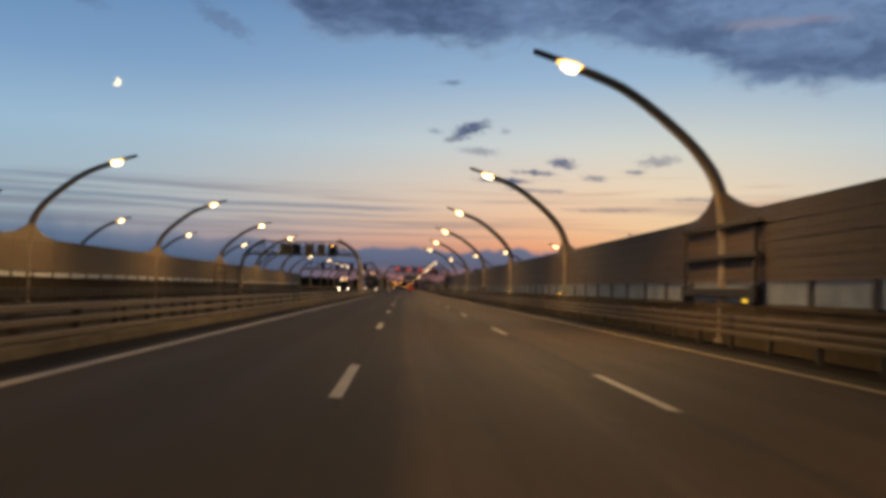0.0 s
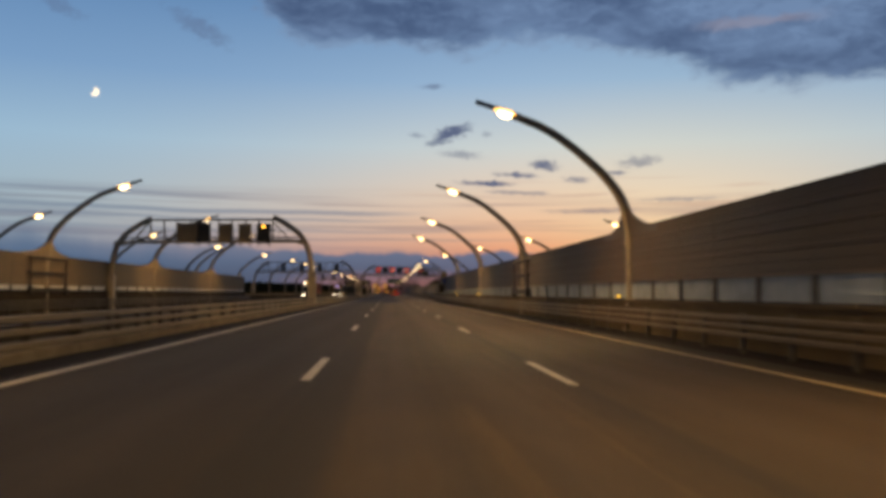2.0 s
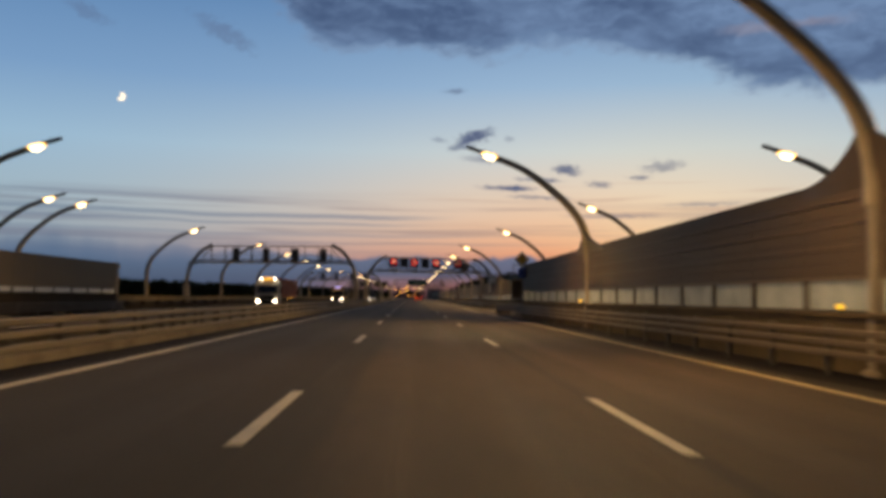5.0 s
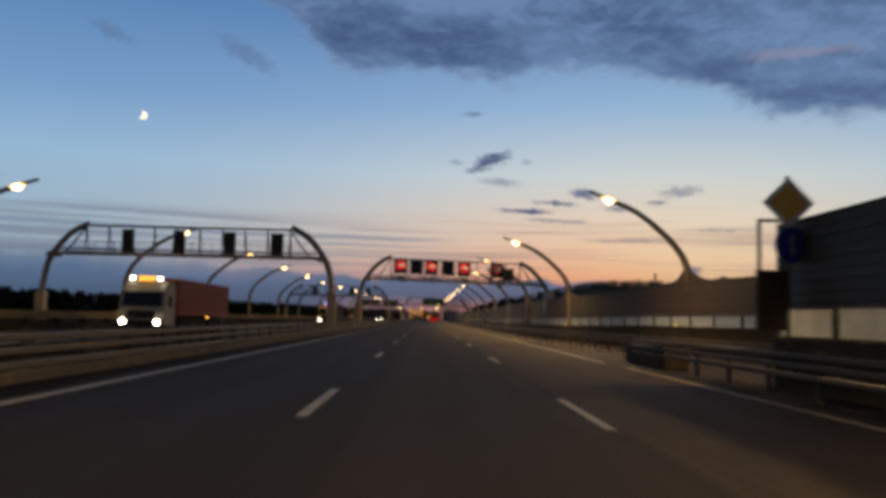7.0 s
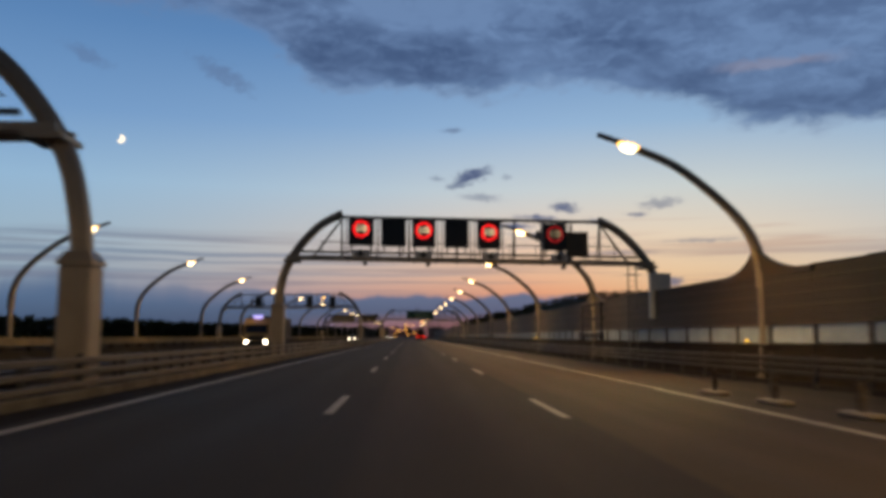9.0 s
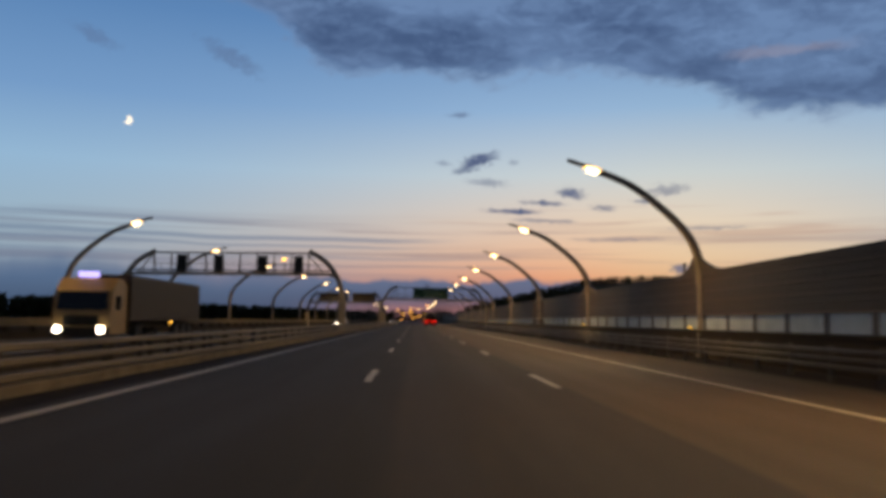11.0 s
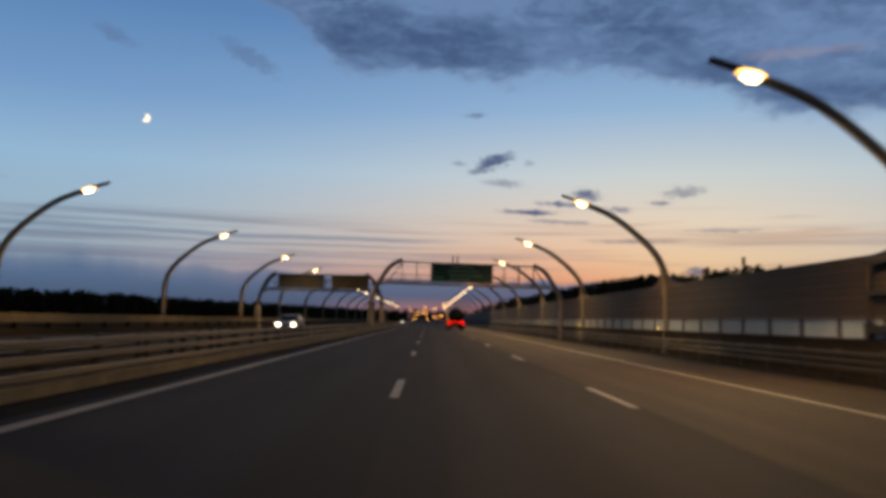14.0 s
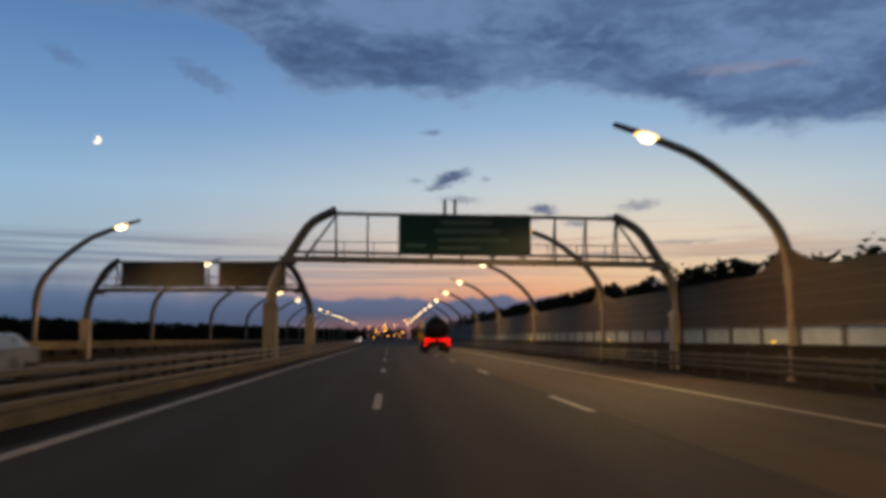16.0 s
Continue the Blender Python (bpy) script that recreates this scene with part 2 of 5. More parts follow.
def asphalt_material():
    """Worn asphalt with darker joints along the lanes, polished wheel paths and patches."""
    m = bpy.data.materials.new("worn_asphalt")
    m.use_nodes = True
    N = Net(m.node_tree)
    b = N.n["Principled BSDF"]
    co = N.n.new("ShaderNodeTexCoord").outputs["Object"]
    sp = N.n.new("ShaderNodeSeparateXYZ")
    N.l.new(co, sp.inputs[0])
    grain = N.noise(co, 55.0, 4.0, 0.7)
    pv = N.vec(N.math("MULTIPLY", sp.outputs[0], 0.9), N.math("MULTIPLY", sp.outputs[1], 0.09))
    patch = N.noise(pv, 1.0, 5.0, 0.6, 0.5)
    lane = N.math("ABSOLUTE", N.math("SUBTRACT", N.math("FRACT", N.math("ADD", N.math("DIVIDE", sp.outputs[0], 3.93), 20.0)), 0.5))
    tracks = N.math("MULTIPLY", N.remap(lane, 0.06, 0.16), N.remap(lane, 0.34, 0.22))
    joint = N.remap(N.math("ADD", lane, N.math("MULTIPLY", N.math("SUBTRACT", patch, 0.5), 0.03)), 0.462, 0.482)
    col = N.mix(N.math("ADD", N.math("MULTIPLY", grain, 0.55), N.math("MULTIPLY", patch, 0.45)), lin(32, 25, 17), lin(56, 45, 31))
    col = N.mix(N.math("MULTIPLY", tracks, 0.12), col, lin(66, 54, 41))
    col = N.mix(N.math("MULTIPLY", joint, 0.55), col, lin(20, 19, 18))
    blot = N.noise(N.vec(N.math("MULTIPLY", sp.outputs[0], 0.35), N.math("MULTIPLY", sp.outputs[1], 0.16), 4.0), 1.0, 4.0, 0.6, 0.8)
    col = N.mix(N.math("MULTIPLY", N.remap(blot, 0.52, 0.66), 0.4), col, lin(27, 23, 19))
    stain = N.noise(N.vec(N.math("MULTIPLY", sp.outputs[0], 1.7), N.math("MULTIPLY", sp.outputs[1], 0.045), 9.0), 1.0, 6.0, 0.65, 0.6)
    col = N.mix(N.math("MULTIPLY", N.remap(stain, 0.5, 0.68), 0.4), col, lin(20, 16, 13))
    col = N.mix(N.math("MULTIPLY", N.remap(stain, 0.46, 0.3), 0.3), col, lin(78, 64, 47))
    mottle = N.noise(N.vec(N.math("MULTIPLY", sp.outputs[0], 1.3), N.math("MULTIPLY", sp.outputs[1], 0.5), 2.0), 1.0, 6.0, 0.7, 0.3)
    col = N.mix(N.remap(mottle, 0.35, 0.68, 0.0, 0.35), col, lin(24, 19, 15))
    speck = N.noise(co, 18.0, 2.0, 0.5)
    col = N.mix(N.math("MULTIPLY", N.remap(speck, 0.62, 0.74), 0.35), col, lin(84, 76, 64))
    # the right lane was laid later and is paler; the hard shoulders are darker
    px = N.math("ADD", sp.outputs[0], N.math("MULTIPLY", N.math("SUBTRACT", patch, 0.5), 0.25))
    past = N.remap(sp.outputs[1], 176.0, 192.0)
    right = N.math("MULTIPLY", N.remap(px, 4.02, 4.16), N.remap(px, 12.6, 10.6))
    right = N.math("MULTIPLY", right, N.math("ADD", 0.10, N.math("MULTIPLY", past, 0.22)))
    col = N.mix(right, col, N.mix(N.math("ADD", N.math("MULTIPLY", grain, 0.5), N.math("MULTIPLY", patch, 0.5)), lin(56, 46, 30), lin(84, 70, 47)))
    old = N.remap(sp.outputs[1], 120.0, 165.0, 0.62, 0.9)
    left = N.math("MULTIPLY", N.remap(px, 0.2, 0.05), N.remap(px, -4.2, -3.6))
    col = N.mix(N.math("MULTIPLY", left, old), col, N.mix(grain, lin(16, 12, 8), lin(27, 22, 15)))
    mid = N.math("MULTIPLY", N.remap(px, 0.05, 0.2), N.remap(px, 4.16, 4.02))
    col = N.mix(N.math("MULTIPLY", mid, N.remap(sp.outputs[1], 120.0, 165.0, 0.0, 0.6)), col, N.mix(grain, lin(22, 17, 12), lin(36, 29, 21)))
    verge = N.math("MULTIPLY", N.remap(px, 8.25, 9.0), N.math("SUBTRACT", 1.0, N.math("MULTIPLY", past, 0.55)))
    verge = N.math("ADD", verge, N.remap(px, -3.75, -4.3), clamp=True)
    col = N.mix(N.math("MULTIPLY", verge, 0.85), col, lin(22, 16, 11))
    # tar along the joints beside the dashes
    tar = N.math("MULTIPLY", N.remap(px, 0.10, 0.2), N.remap(px, 0.85, 0.6))
    col = N.mix(N.math("MULTIPLY", tar, 0.7), col, lin(19, 16, 12))
    N.l.new(col, b.inputs["Base Color"])
    N.l.new(N.math("SUBTRACT", N.math("ADD", 0.75, N.math("MULTIPLY", patch, 0.14)), N.math("MULTIPLY", tracks, 0.03)), b.inputs["Roughness"])
    b.inputs["Specular IOR Level"].default_value = 0.2
    bp = N.n.new("ShaderNodeBump")
    bp.inputs["Strength"].default_value = 0.35
    bp.inputs["Distance"].default_value = 0.01
    N.l.new(grain, bp.inputs["Height"])
    N.l.new(bp.outputs[0], b.inputs["Normal"])
    return m


def glass_material(name, tint, rough=0.08, alpha=0.55):
    """Dusty acrylic: partly clear, partly milky."""
    m = bpy.data.materials.new(name)
    m.use_nodes = True
    N = Net(m.node_tree)
    b = N.n["Principled BSDF"]
    co = N.n.new("ShaderNodeTexCoord").outputs["Object"]
    nz = N.noise(co, 1.4, 5.0, 0.6)
    b.inputs["Base Color"].default_value = lin(*tint)
    b.inputs["Roughness"].default_value = rough
    b.inputs["IOR"].default_value = 1.49
    tl = N.n.new("ShaderNodeBsdfTranslucent")
    tl.inputs[0].default_value = lin(*tint)
    m1 = N.n.new("ShaderNodeMixShader")
    m1.inputs[0].default_value = 0.5
    N.l.new(tl.outputs[0], m1.inputs[1])
    N.l.new(b.outputs[0], m1.inputs[2])
    tr = N.n.new("ShaderNodeBsdfTransparent")
    tr.inputs[0].default_value = lin(225, 230, 232)
    mx = N.n.new("ShaderNodeMixShader")
    N.l.new(N.remap(nz, 0.2, 0.8, alpha - 0.12, alpha + 0.12), mx.inputs[0])
    N.l.new(tr.outputs[0], mx.inputs[1])
    N.l.new(m1.outputs[0], mx.inputs[2])
    N.l.new(mx.outputs[0], N.n["Material Output"].inputs[0])
    return m


M_ASPHALT = asphalt_material()
M_LINE = mat("road_paint", (116, 110, 98), (172, 164, 150), 0.6, 0, 30, 1.2, 0.2)
M_LINE_W = mat("worn_road_paint", (104, 98, 86), (156, 148, 132), 0.6, 0, 30, 1.2, 0.2)
M_LINE_Y = mat("yellowed_road_paint", (120, 104, 76), (166, 148, 114), 0.6, 0, 30, 1.2, 0.2)
M_CONC = mat("weathered_concrete", (96, 90, 78), (138, 130, 112), 0.85, 0, 25, 0.7, 0.3)
M_CONC_P = mat("road_grimed_concrete", (80, 71, 58), (116, 105, 87), 0.86, 0, 25, 0.7, 0.3)
M_CONC_B = mat("dark_brown_concrete", (32, 27, 21), (56, 48, 38), 0.88, 0, 25, 0.6, 0.3)
M_CONC_D = mat("dirty_concrete", (56, 47, 37), (88, 76, 60), 0.88, 0, 25, 0.6, 0.3)
M_STEEL = mat("galvanised_steel", (86, 77, 63), (120, 109, 90), 0.62, 0.2, 60, 2.0, 0.06, stretch=(1, 0.15, 1))
M_RAIL_D = mat("dark_guardrail_steel", (32, 27, 21), (54, 46, 36), 0.55, 0.3, 60, 2.0, 0.06, stretch=(1, 0.15, 1))
M_RAIL_A = mat("brown_guardrail_steel", (64, 54, 42), (98, 84, 66), 0.62, 0.2, 60, 2.0, 0.06, stretch=(1, 0.15, 1))
M_STEEL_D = mat("dull_steel_post", (62, 58, 53), (92, 87, 79), 0.6, 0.6, 50, 2.0, 0.08)
M_POST = mat("dark_barrier_post", (40, 35, 30), (62, 55, 48), 0.65, 0.2, 50, 2.0, 0.08)
M_POLE = mat("painted_lamp_steel", (122, 111, 97), (154, 141, 123), 0.42, 0.35, 30, 1.0, 0.05)
M_GANTRY = mat("painted_gantry_steel", (146, 132, 114), (180, 164, 140), 0.45, 0.3, 30, 1.0, 0.06)
M_TRUSS = mat("dark_truss_steel", (68, 64, 62), (98, 93, 88), 0.5, 0.4, 30, 1.0, 0.06)
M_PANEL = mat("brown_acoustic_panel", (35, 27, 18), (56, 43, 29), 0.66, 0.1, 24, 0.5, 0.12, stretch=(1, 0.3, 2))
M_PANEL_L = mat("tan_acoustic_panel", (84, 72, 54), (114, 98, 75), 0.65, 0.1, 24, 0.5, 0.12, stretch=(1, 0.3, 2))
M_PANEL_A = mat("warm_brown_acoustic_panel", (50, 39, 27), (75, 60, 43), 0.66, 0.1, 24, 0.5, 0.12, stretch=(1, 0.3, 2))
M_FIN = mat("brown_fin_plate", (50, 40, 29), (74, 60, 45), 0.5, 0.3, 20, 0.6, 0.06)
M_FIN_L = mat("tan_fin_plate", (108, 97, 80), (140, 126, 105), 0.55, 0.2, 20, 0.6, 0.06)
M_GLASS_A = glass_material("dusty_warm_acrylic", (178, 184, 188), 0.12, 0.56)
M_GLASS_L = glass_material("milky_acrylic", (238, 236, 230), 0.12, 0.8)
M_GLASS = glass_material("dusty_acrylic", (200, 210, 216), 0.12, 0.66)
M_BLACK = mat("black_sign_face", (12, 12, 13), (22, 22, 23), 0.4, 0, 60, 2, 0.03)
M_BACK = mat("grey_sign_back", (138, 118, 90), (170, 148, 114), 0.6, 0.1, 20, 1.2, 0.06)
M_BACK_W = mat("weathered_sign_back", (84, 72, 55), (112, 98, 76), 0.6, 0.2, 20, 1.2, 0.06)
M_BACK_D = mat("dark_sign_cabinet", (44, 42, 40), (66, 63, 58), 0.5, 0.3, 20, 1.2, 0.06)
M_GREEN = mat("green_sign_sheeting", (14, 66, 42), (24, 86, 54), 0.35, 0, 15, 0.8, 0.03)
M_WHITE = mat("white_sign_paint", (196, 196, 190), (224, 222, 214), 0.45, 0, 20, 1.5, 0.03)
M_BLUE = mat("blue_sign_sheeting", (18, 44, 120), (28, 60, 150), 0.4, 0, 20, 1.5, 0.03)
M_YELLOW = mat("yellow_sign_sheeting", (205, 150, 30), (228, 172, 44), 0.4, 0, 20, 1.5, 0.03)
M_SEAM = mat("pale_panel_rail", (74, 62, 48), (98, 84, 66), 0.6, 0.1, 30, 1.0, 0.05)
M_LETTER = mat("faded_sign_lettering", (96, 128, 108), (118, 150, 128), 0.45, 0, 20, 1.5, 0.03)
M_DIRT_SHADE = mat("gutter_dirt_and_rail_shade", (11, 8, 5), (26, 19, 13), 0.95, 0, 30, 0.8, 0.3)
M_KERB = mat("weathered_kerb_concrete", (70, 65, 58), (118, 110, 98), 0.9, 0, 9, 1.4, 0.5)
M_SOIL = mat("dirty_gravel", (22, 18, 13), (38, 31, 24), 0.95, 0, 30, 1.0, 0.6)
M_GRASS = mat("dusk_grass", (34, 38, 22), (54, 56, 34), 0.95, 0, 6, 0.05, 0.5)
M_LEAF = mat("dark_foliage", (40, 42, 24), (70, 68, 42), 0.85, 0, 3, 0.2, 0.4)
M_BARK = mat("bark", (48, 40, 32), (80, 68, 54), 0.9, 0, 12, 2.0, 0.5)
M_RUBBER = mat("tyre_rubber", (18, 18, 18), (34, 33, 32), 0.8, 0, 40, 3, 0.2)
M_TANK = mat("dull_black_tank", (30, 27, 25), (58, 50, 44), 0.35, 0.4, 10, 0.8, 0.04)
M_CHASSIS = mat("grimy_chassis", (22, 21, 20), (46, 43, 40), 0.7, 0.3, 20, 1.5, 0.15)
M_CAB_Y = mat("yellow_cab_paint", (176, 140, 44), (206, 170, 62), 0.35, 0, 20, 1.0, 0.03)
M_CAB_T = mat("tan_cab_paint", (138, 112, 70), (168, 138, 90), 0.4, 0, 20, 1.0, 0.03)
M_CAB_W = mat("white_cab_paint", (140, 136, 126), (172, 168, 158), 0.35, 0, 20, 1.0, 0.03)
M_BOX_R = mat("rust_red_container", (112, 40, 26), (150, 58, 38), 0.55, 0.1, 14, 0.6, 0.1)
M_CAR = mat("silver_car_paint", (120, 122, 126), (150, 152, 156), 0.3, 0.5, 60, 2, 0.02)
M_WIND = mat("dark_window_glass", (14, 16, 20), (24, 27, 32), 0.1, 0, 10, 2, 0.01)
M_RIM = mat("steel_rim", (110, 110, 110), (150, 150, 148), 0.4, 0.8, 20, 2, 0.03)
E_LAMP = glowing("lamp_light", (1.0, 0.77, 0.40), 8.0)
E_HALO = glowing("lamp_glare_halo", (1.0, 0.54, 0.11), 3.2)
E_RED = glowing("red_led_ring", (1.0, 0.012, 0.015), 2.0)
E_RED_D = glowing("dim_red_led_ring", (1.0, 0.03, 0.035), 0.34)
E_NUM_D = glowing("dim_led_digits", (0.8, 0.62, 0.36), 0.4)
E_NUM = glowing("pale_led_digits", (1.0, 0.86, 0.52), 0.95)
E_TAIL = glowing("tail_light", (1.0, 0.008, 0.006), 2.0)
E_HEAD = glowing("headlight", (1.0, 0.90, 0.70), 14.0)
E_AMBER = glowing("amber_light", (1.0, 0.5, 0.06), 5.0)
E_FAR = glowing("far_amber_light", (1.0, 0.45, 0.08), 7.0)


# ---- mesh building ----
class MB:
    """Collects vertices and faces of one mesh."""

    def __init__(self):
        self.v, self.f = [], []

    def box(self, x0, x1, y0, y1, z0, z1, bev=0.0):
        if bev <= 0:
            o = len(self.v)
            self.v += [(x, y, z) for z in (z0, z1) for x, y in ((x0, y0), (x1, y0), (x1, y1), (x0, y1))]
            self.f += [tuple(o + k for k in q) for q in ((3, 2, 1, 0), (4, 5, 6, 7), (0, 1, 5, 4), (1, 2, 6, 5), (2, 3, 7, 6), (3, 0, 4, 7))]
            return self
        b = bev
        ring = [(x0 + b, y0), (x1 - b, y0), (x1, y0 + b), (x1, y1 - b), (x1 - b, y1), (x0 + b, y1), (x0, y1 - b), (x0, y0 + b)]
        cx, cy = (x0 + x1) / 2, (y0 + y1) / 2
        sx, sy = 1 - 2 * b / max(x1 - x0, 1e-6), 1 - 2 * b / max(y1 - y0, 1e-6)
        small = [(cx + (x - cx) * sx, cy + (y - cy) * sy) for x, y in ring]
        self.loft([[(x, y, z0) for x, y in small], [(x, y, z0 + b) for x, y in ring], [(x, y, z1 - b) for x, y in ring], [(x, y, z1) for x, y in small]])
        return self

    def loft(self, rings, closed=True, caps=True):
        o, n = len(self.v), len(rings[0])
        for r in rings:
            self.v += [tuple(p) for p in r]
        for i in range(len(rings) - 1):
            for j in range(n if closed else n - 1):
                a, b = o + i * n + j, o + i * n + (j + 1) % n
                self.f.append((a, b, b + n, a + n))
        if caps and closed:
            self.f.append(tuple(o + j for j in reversed(range(n))))
            e = o + (len(rings) - 1) * n
            self.f.append(tuple(e + j for j in range(n)))
        return self

    def tube(self, pts, radii, n=10, flat=1.0, up=(0, 1, 0)):
        """A tube along points; flat scales its depth along up."""
        pts = [Vector(p) for p in pts]
        if not hasattr(radii, "__len__"):
            radii = [radii] * len(pts)
        rings = []
        for i, p in enumerate(pts):
            t = (pts[min(i + 1, len(pts) - 1)] - pts[max(i - 1, 0)]).normalized()
            u = Vector(up)
            u = (u - t * u.dot(t))
            if u.length < 1e-3:
                u = Vector((1, 0, 0)) - t * t.x
            u.normalize()
            w = t.cross(u)
            rings.append([p + (u * math.cos(k * math.tau / n) * flat + w * math.sin(k * math.tau / n)) * radii[i] for k in range(n)])
        return self.loft(rings)

    def bar(self, a, b, w=0.1, h=None):
        """A square bar between two points."""
        a, b = Vector(a), Vector(b)
        t = (b - a).normalized()
        u = Vector((0, 0, 1)) if abs(t.z) < 0.9 else Vector((0, 1, 0))
        u = (u - t * u.dot(t)).normalized()
        s = t.cross(u)
        h = h or w
        return self.loft([[p + u * h / 2 * i + s * w / 2 * j for i, j in ((-1, -1), (-1, 1), (1, 1), (1, -1))] for p in (a, b)])

    def sheet(self, rows):
        return self.loft(rows, closed=False, caps=False)

    def ring(self, c, r0, r1, n=32, depth=0.03):
        """A flat ring that faces -y."""
        x, y, z = c
        q = [[(x + r * math.cos(k * math.tau / n), y + d, z + r * math.sin(k * math.tau / n)) for k in range(n)] for r, d in ((r0, 0), (r0, -depth), (r1, -depth), (r1, 0))]
        return self.loft(q, caps=False)

    def mesh(self, name, smooth=False):
        me = bpy.data.meshes.new(name)
        me.from_pydata([tuple(p) for p in self.v], [], self.f)
        me.validate()
        bm = bmesh.new()
        bm.from_mesh(me)
        bmesh.ops.recalc_face_normals(bm, faces=bm.faces)
        bm.to_mesh(me)
        bm.free()
        if smooth:
            for p in me.polygons:
                p.use_smooth = True
            me.set_sharp_from_angle(angle=radians(40))
        return me


def part(name, mb, material, parent=None, label="", smooth=False):
    me = mb.mesh(name, smooth) if isinstance(mb, MB) else mb
    if not me.materials:
        me.materials.append(material)
    ob = new(name, me)
    if parent is not None:
        ob.parent = parent
    if label:
        tagged(ob, label)
    return ob


def thing(name, label, category, group="", kind="", at=None):
    ob = new(name)
    ob.empty_display_size = 0.2
    if at is not None:
        ob.matrix_basis = at
    return tagged(ob, label, category, group, kind)


def spline(pts, n=6):
    """Catmull-Rom through points."""
    P = [Vector(p) for p in pts]
    P = [P[0] * 2 - P[1]] + P + [P[-1] * 2 - P[-2]]
    out = []
    for i in range(1, len(P) - 2):
        a, b, c, d = P[i - 1:i + 3]
        for k in range(n):
            t = k / n
            out.append(0.5 * ((2 * b) + (c - a) * t + (2 * a - 5 * b + 4 * c - d) * t * t + (3 * b - a - 3 * c + d) * t ** 3))
    out.append(P[-2])
    return out


def along(table, y):
    return float(np.interp(y, [p[0] for p in table], [p[1] for p in table]))


# ---- plan ----
CROWN = -5.6


def gz(x):
    """Height of the road: it falls two per cent from the median to both sides."""
    return 0.112 - 0.02 * abs(x - CROWN)


STEP = 26.07
LAMP_R = 26.16
LAMP_L = 51.6
A_END = 179.7
BAR_A = ((-80, 10.9), (0, 10.9), (40, 11.05), (110, 10.85), (180, 10.45))
BAR_B = ((60, 47.0), (100, 36.0), (128, 29.5), (153.5, 24.7), (182.5, 21.4), (207, 17.4), (234, 14.75), (262, 14.1), (300, 14.5), (340, 14.7), (420, 14.5), (2000, 14.4))
PAR_L = ((60, -42.0), (99, -38.2), (125, -37.0), (151, -33.8), (178, -31.0), (208, -28.4), (234, -26.0), (262, -25.7), (340, -26.2), (366, -25.1),
         (391, -23.6), (417, -22.6), (445, -22.6), (2000, -22.6))
BAR_L = -22.2


def base_b(x):
    """Foot of the barrier along the slip road, a little higher where it merges."""
    return -0.3 + 0.22 * min(1.0, max(0.0, (x - 14.8) / 2.0))



# ---- ground ----
g = MB()
ys = [-400, -60, 0, 200, 400, 700, 1200, 3000]
g.sheet([[(x, y, -1.1 + (0.0 if abs(x) < 300 else -0.4)) for x in (-3000, -800, -300, -60, 60, 300, 800, 3000)] for y in ys])
tagged(part("ground", g, M_GRASS), "dark rough grass plain running to the horizon", "ground", kind="structure")

g = MB()
rows = []
for y in list(range(-60, 460, 8)) + list(range(460, 1500, 40)):
    xr = (along(BAR_A, y) + 0.3) if y < A_END - 8 else (along(BAR_B, y) + 0.3)
    xs = (CROWN, -3.0, 0.0, 3.93, 8.1, xr)
    rows.append([(x, y, gz(x)) for x in xs])
g.sheet(rows)
# skirt down to the ground
g.sheet([[r[-1], (r[-1][0] + 1.5, r[-1][1], -1.2)] for r in rows])
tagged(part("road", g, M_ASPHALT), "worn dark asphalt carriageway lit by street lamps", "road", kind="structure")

g = MB()
rows = []
for y in list(range(-60, 460, 8)) + list(range(460, 1500, 40)):
    xl = (BAR_L - 0.3) if y < 182 else along(PAR_L, y) - 0.3
    rows.append([(x, y, gz(x)) for x in (xl, -18.5, -14.0, -10.0, CROWN)])
g.sheet(rows)
g.sheet([[(r[0][0] - 1.5, r[0][1], -1.2), r[0]] for r in rows])
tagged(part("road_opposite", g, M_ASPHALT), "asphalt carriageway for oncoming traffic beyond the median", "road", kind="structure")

for nm, table, y0, y1, sgn in (("slip_road", BAR_B, 62, 182, 1), ("slip_road", PAR_L, 62, 186, -1)):
    g = MB()
    inner = (lambda y: max(along(BAR_A, y) + 0.5, along(BAR_B, y) - 9.0)) if sgn > 0 else (lambda y: min(BAR_L - 0.5, along(PAR_L, y) + 9.0))
    g.sheet([[(inner(y), y, -0.45), (along(table, y) + 0.3 * sgn, y, -0.45), (along(table, y) + 1.8 * sgn, y, -1.2)] for y in range(y0, y1, 6)])
    tagged(part(nm, g, M_ASPHALT), "asphalt slip road that joins beside the noise barrier", "road", kind="structure")

# lane markings
dash_me = MB().box(-0.075, 0.075, -2.0, 2.0, 0.0, 0.006).mesh("dash")
dash_me.materials.append(M_LINE)
marks = thing("lane_markings", "white dashed and solid lane markings on asphalt", "road marking", kind="structure")
worn_me = dash_me.copy()
worn_me.materials[0] = M_LINE_W
for x in (0.0, 3.93):
    for k in range(-2, 60):
        d = part("dash", dash_me if x < 1 else worn_me, M_LINE, marks)
        d.matrix_basis = pose(x, 11.55 + 16 * k, gz(x) + 0.003, 0, math.degrees(math.atan(0.02)))


def line(x, y0, y1, w, m, name="edge_line"):
    b = MB()
    yy = y0
    while yy < y1:
        e = min(yy + 20, y1)
        b.box(x - w / 2, x + w / 2, yy, e - 0.02, gz(x) + 0.003, gz(x) + 0.009)
        yy = e
    part(name, b, m, marks)


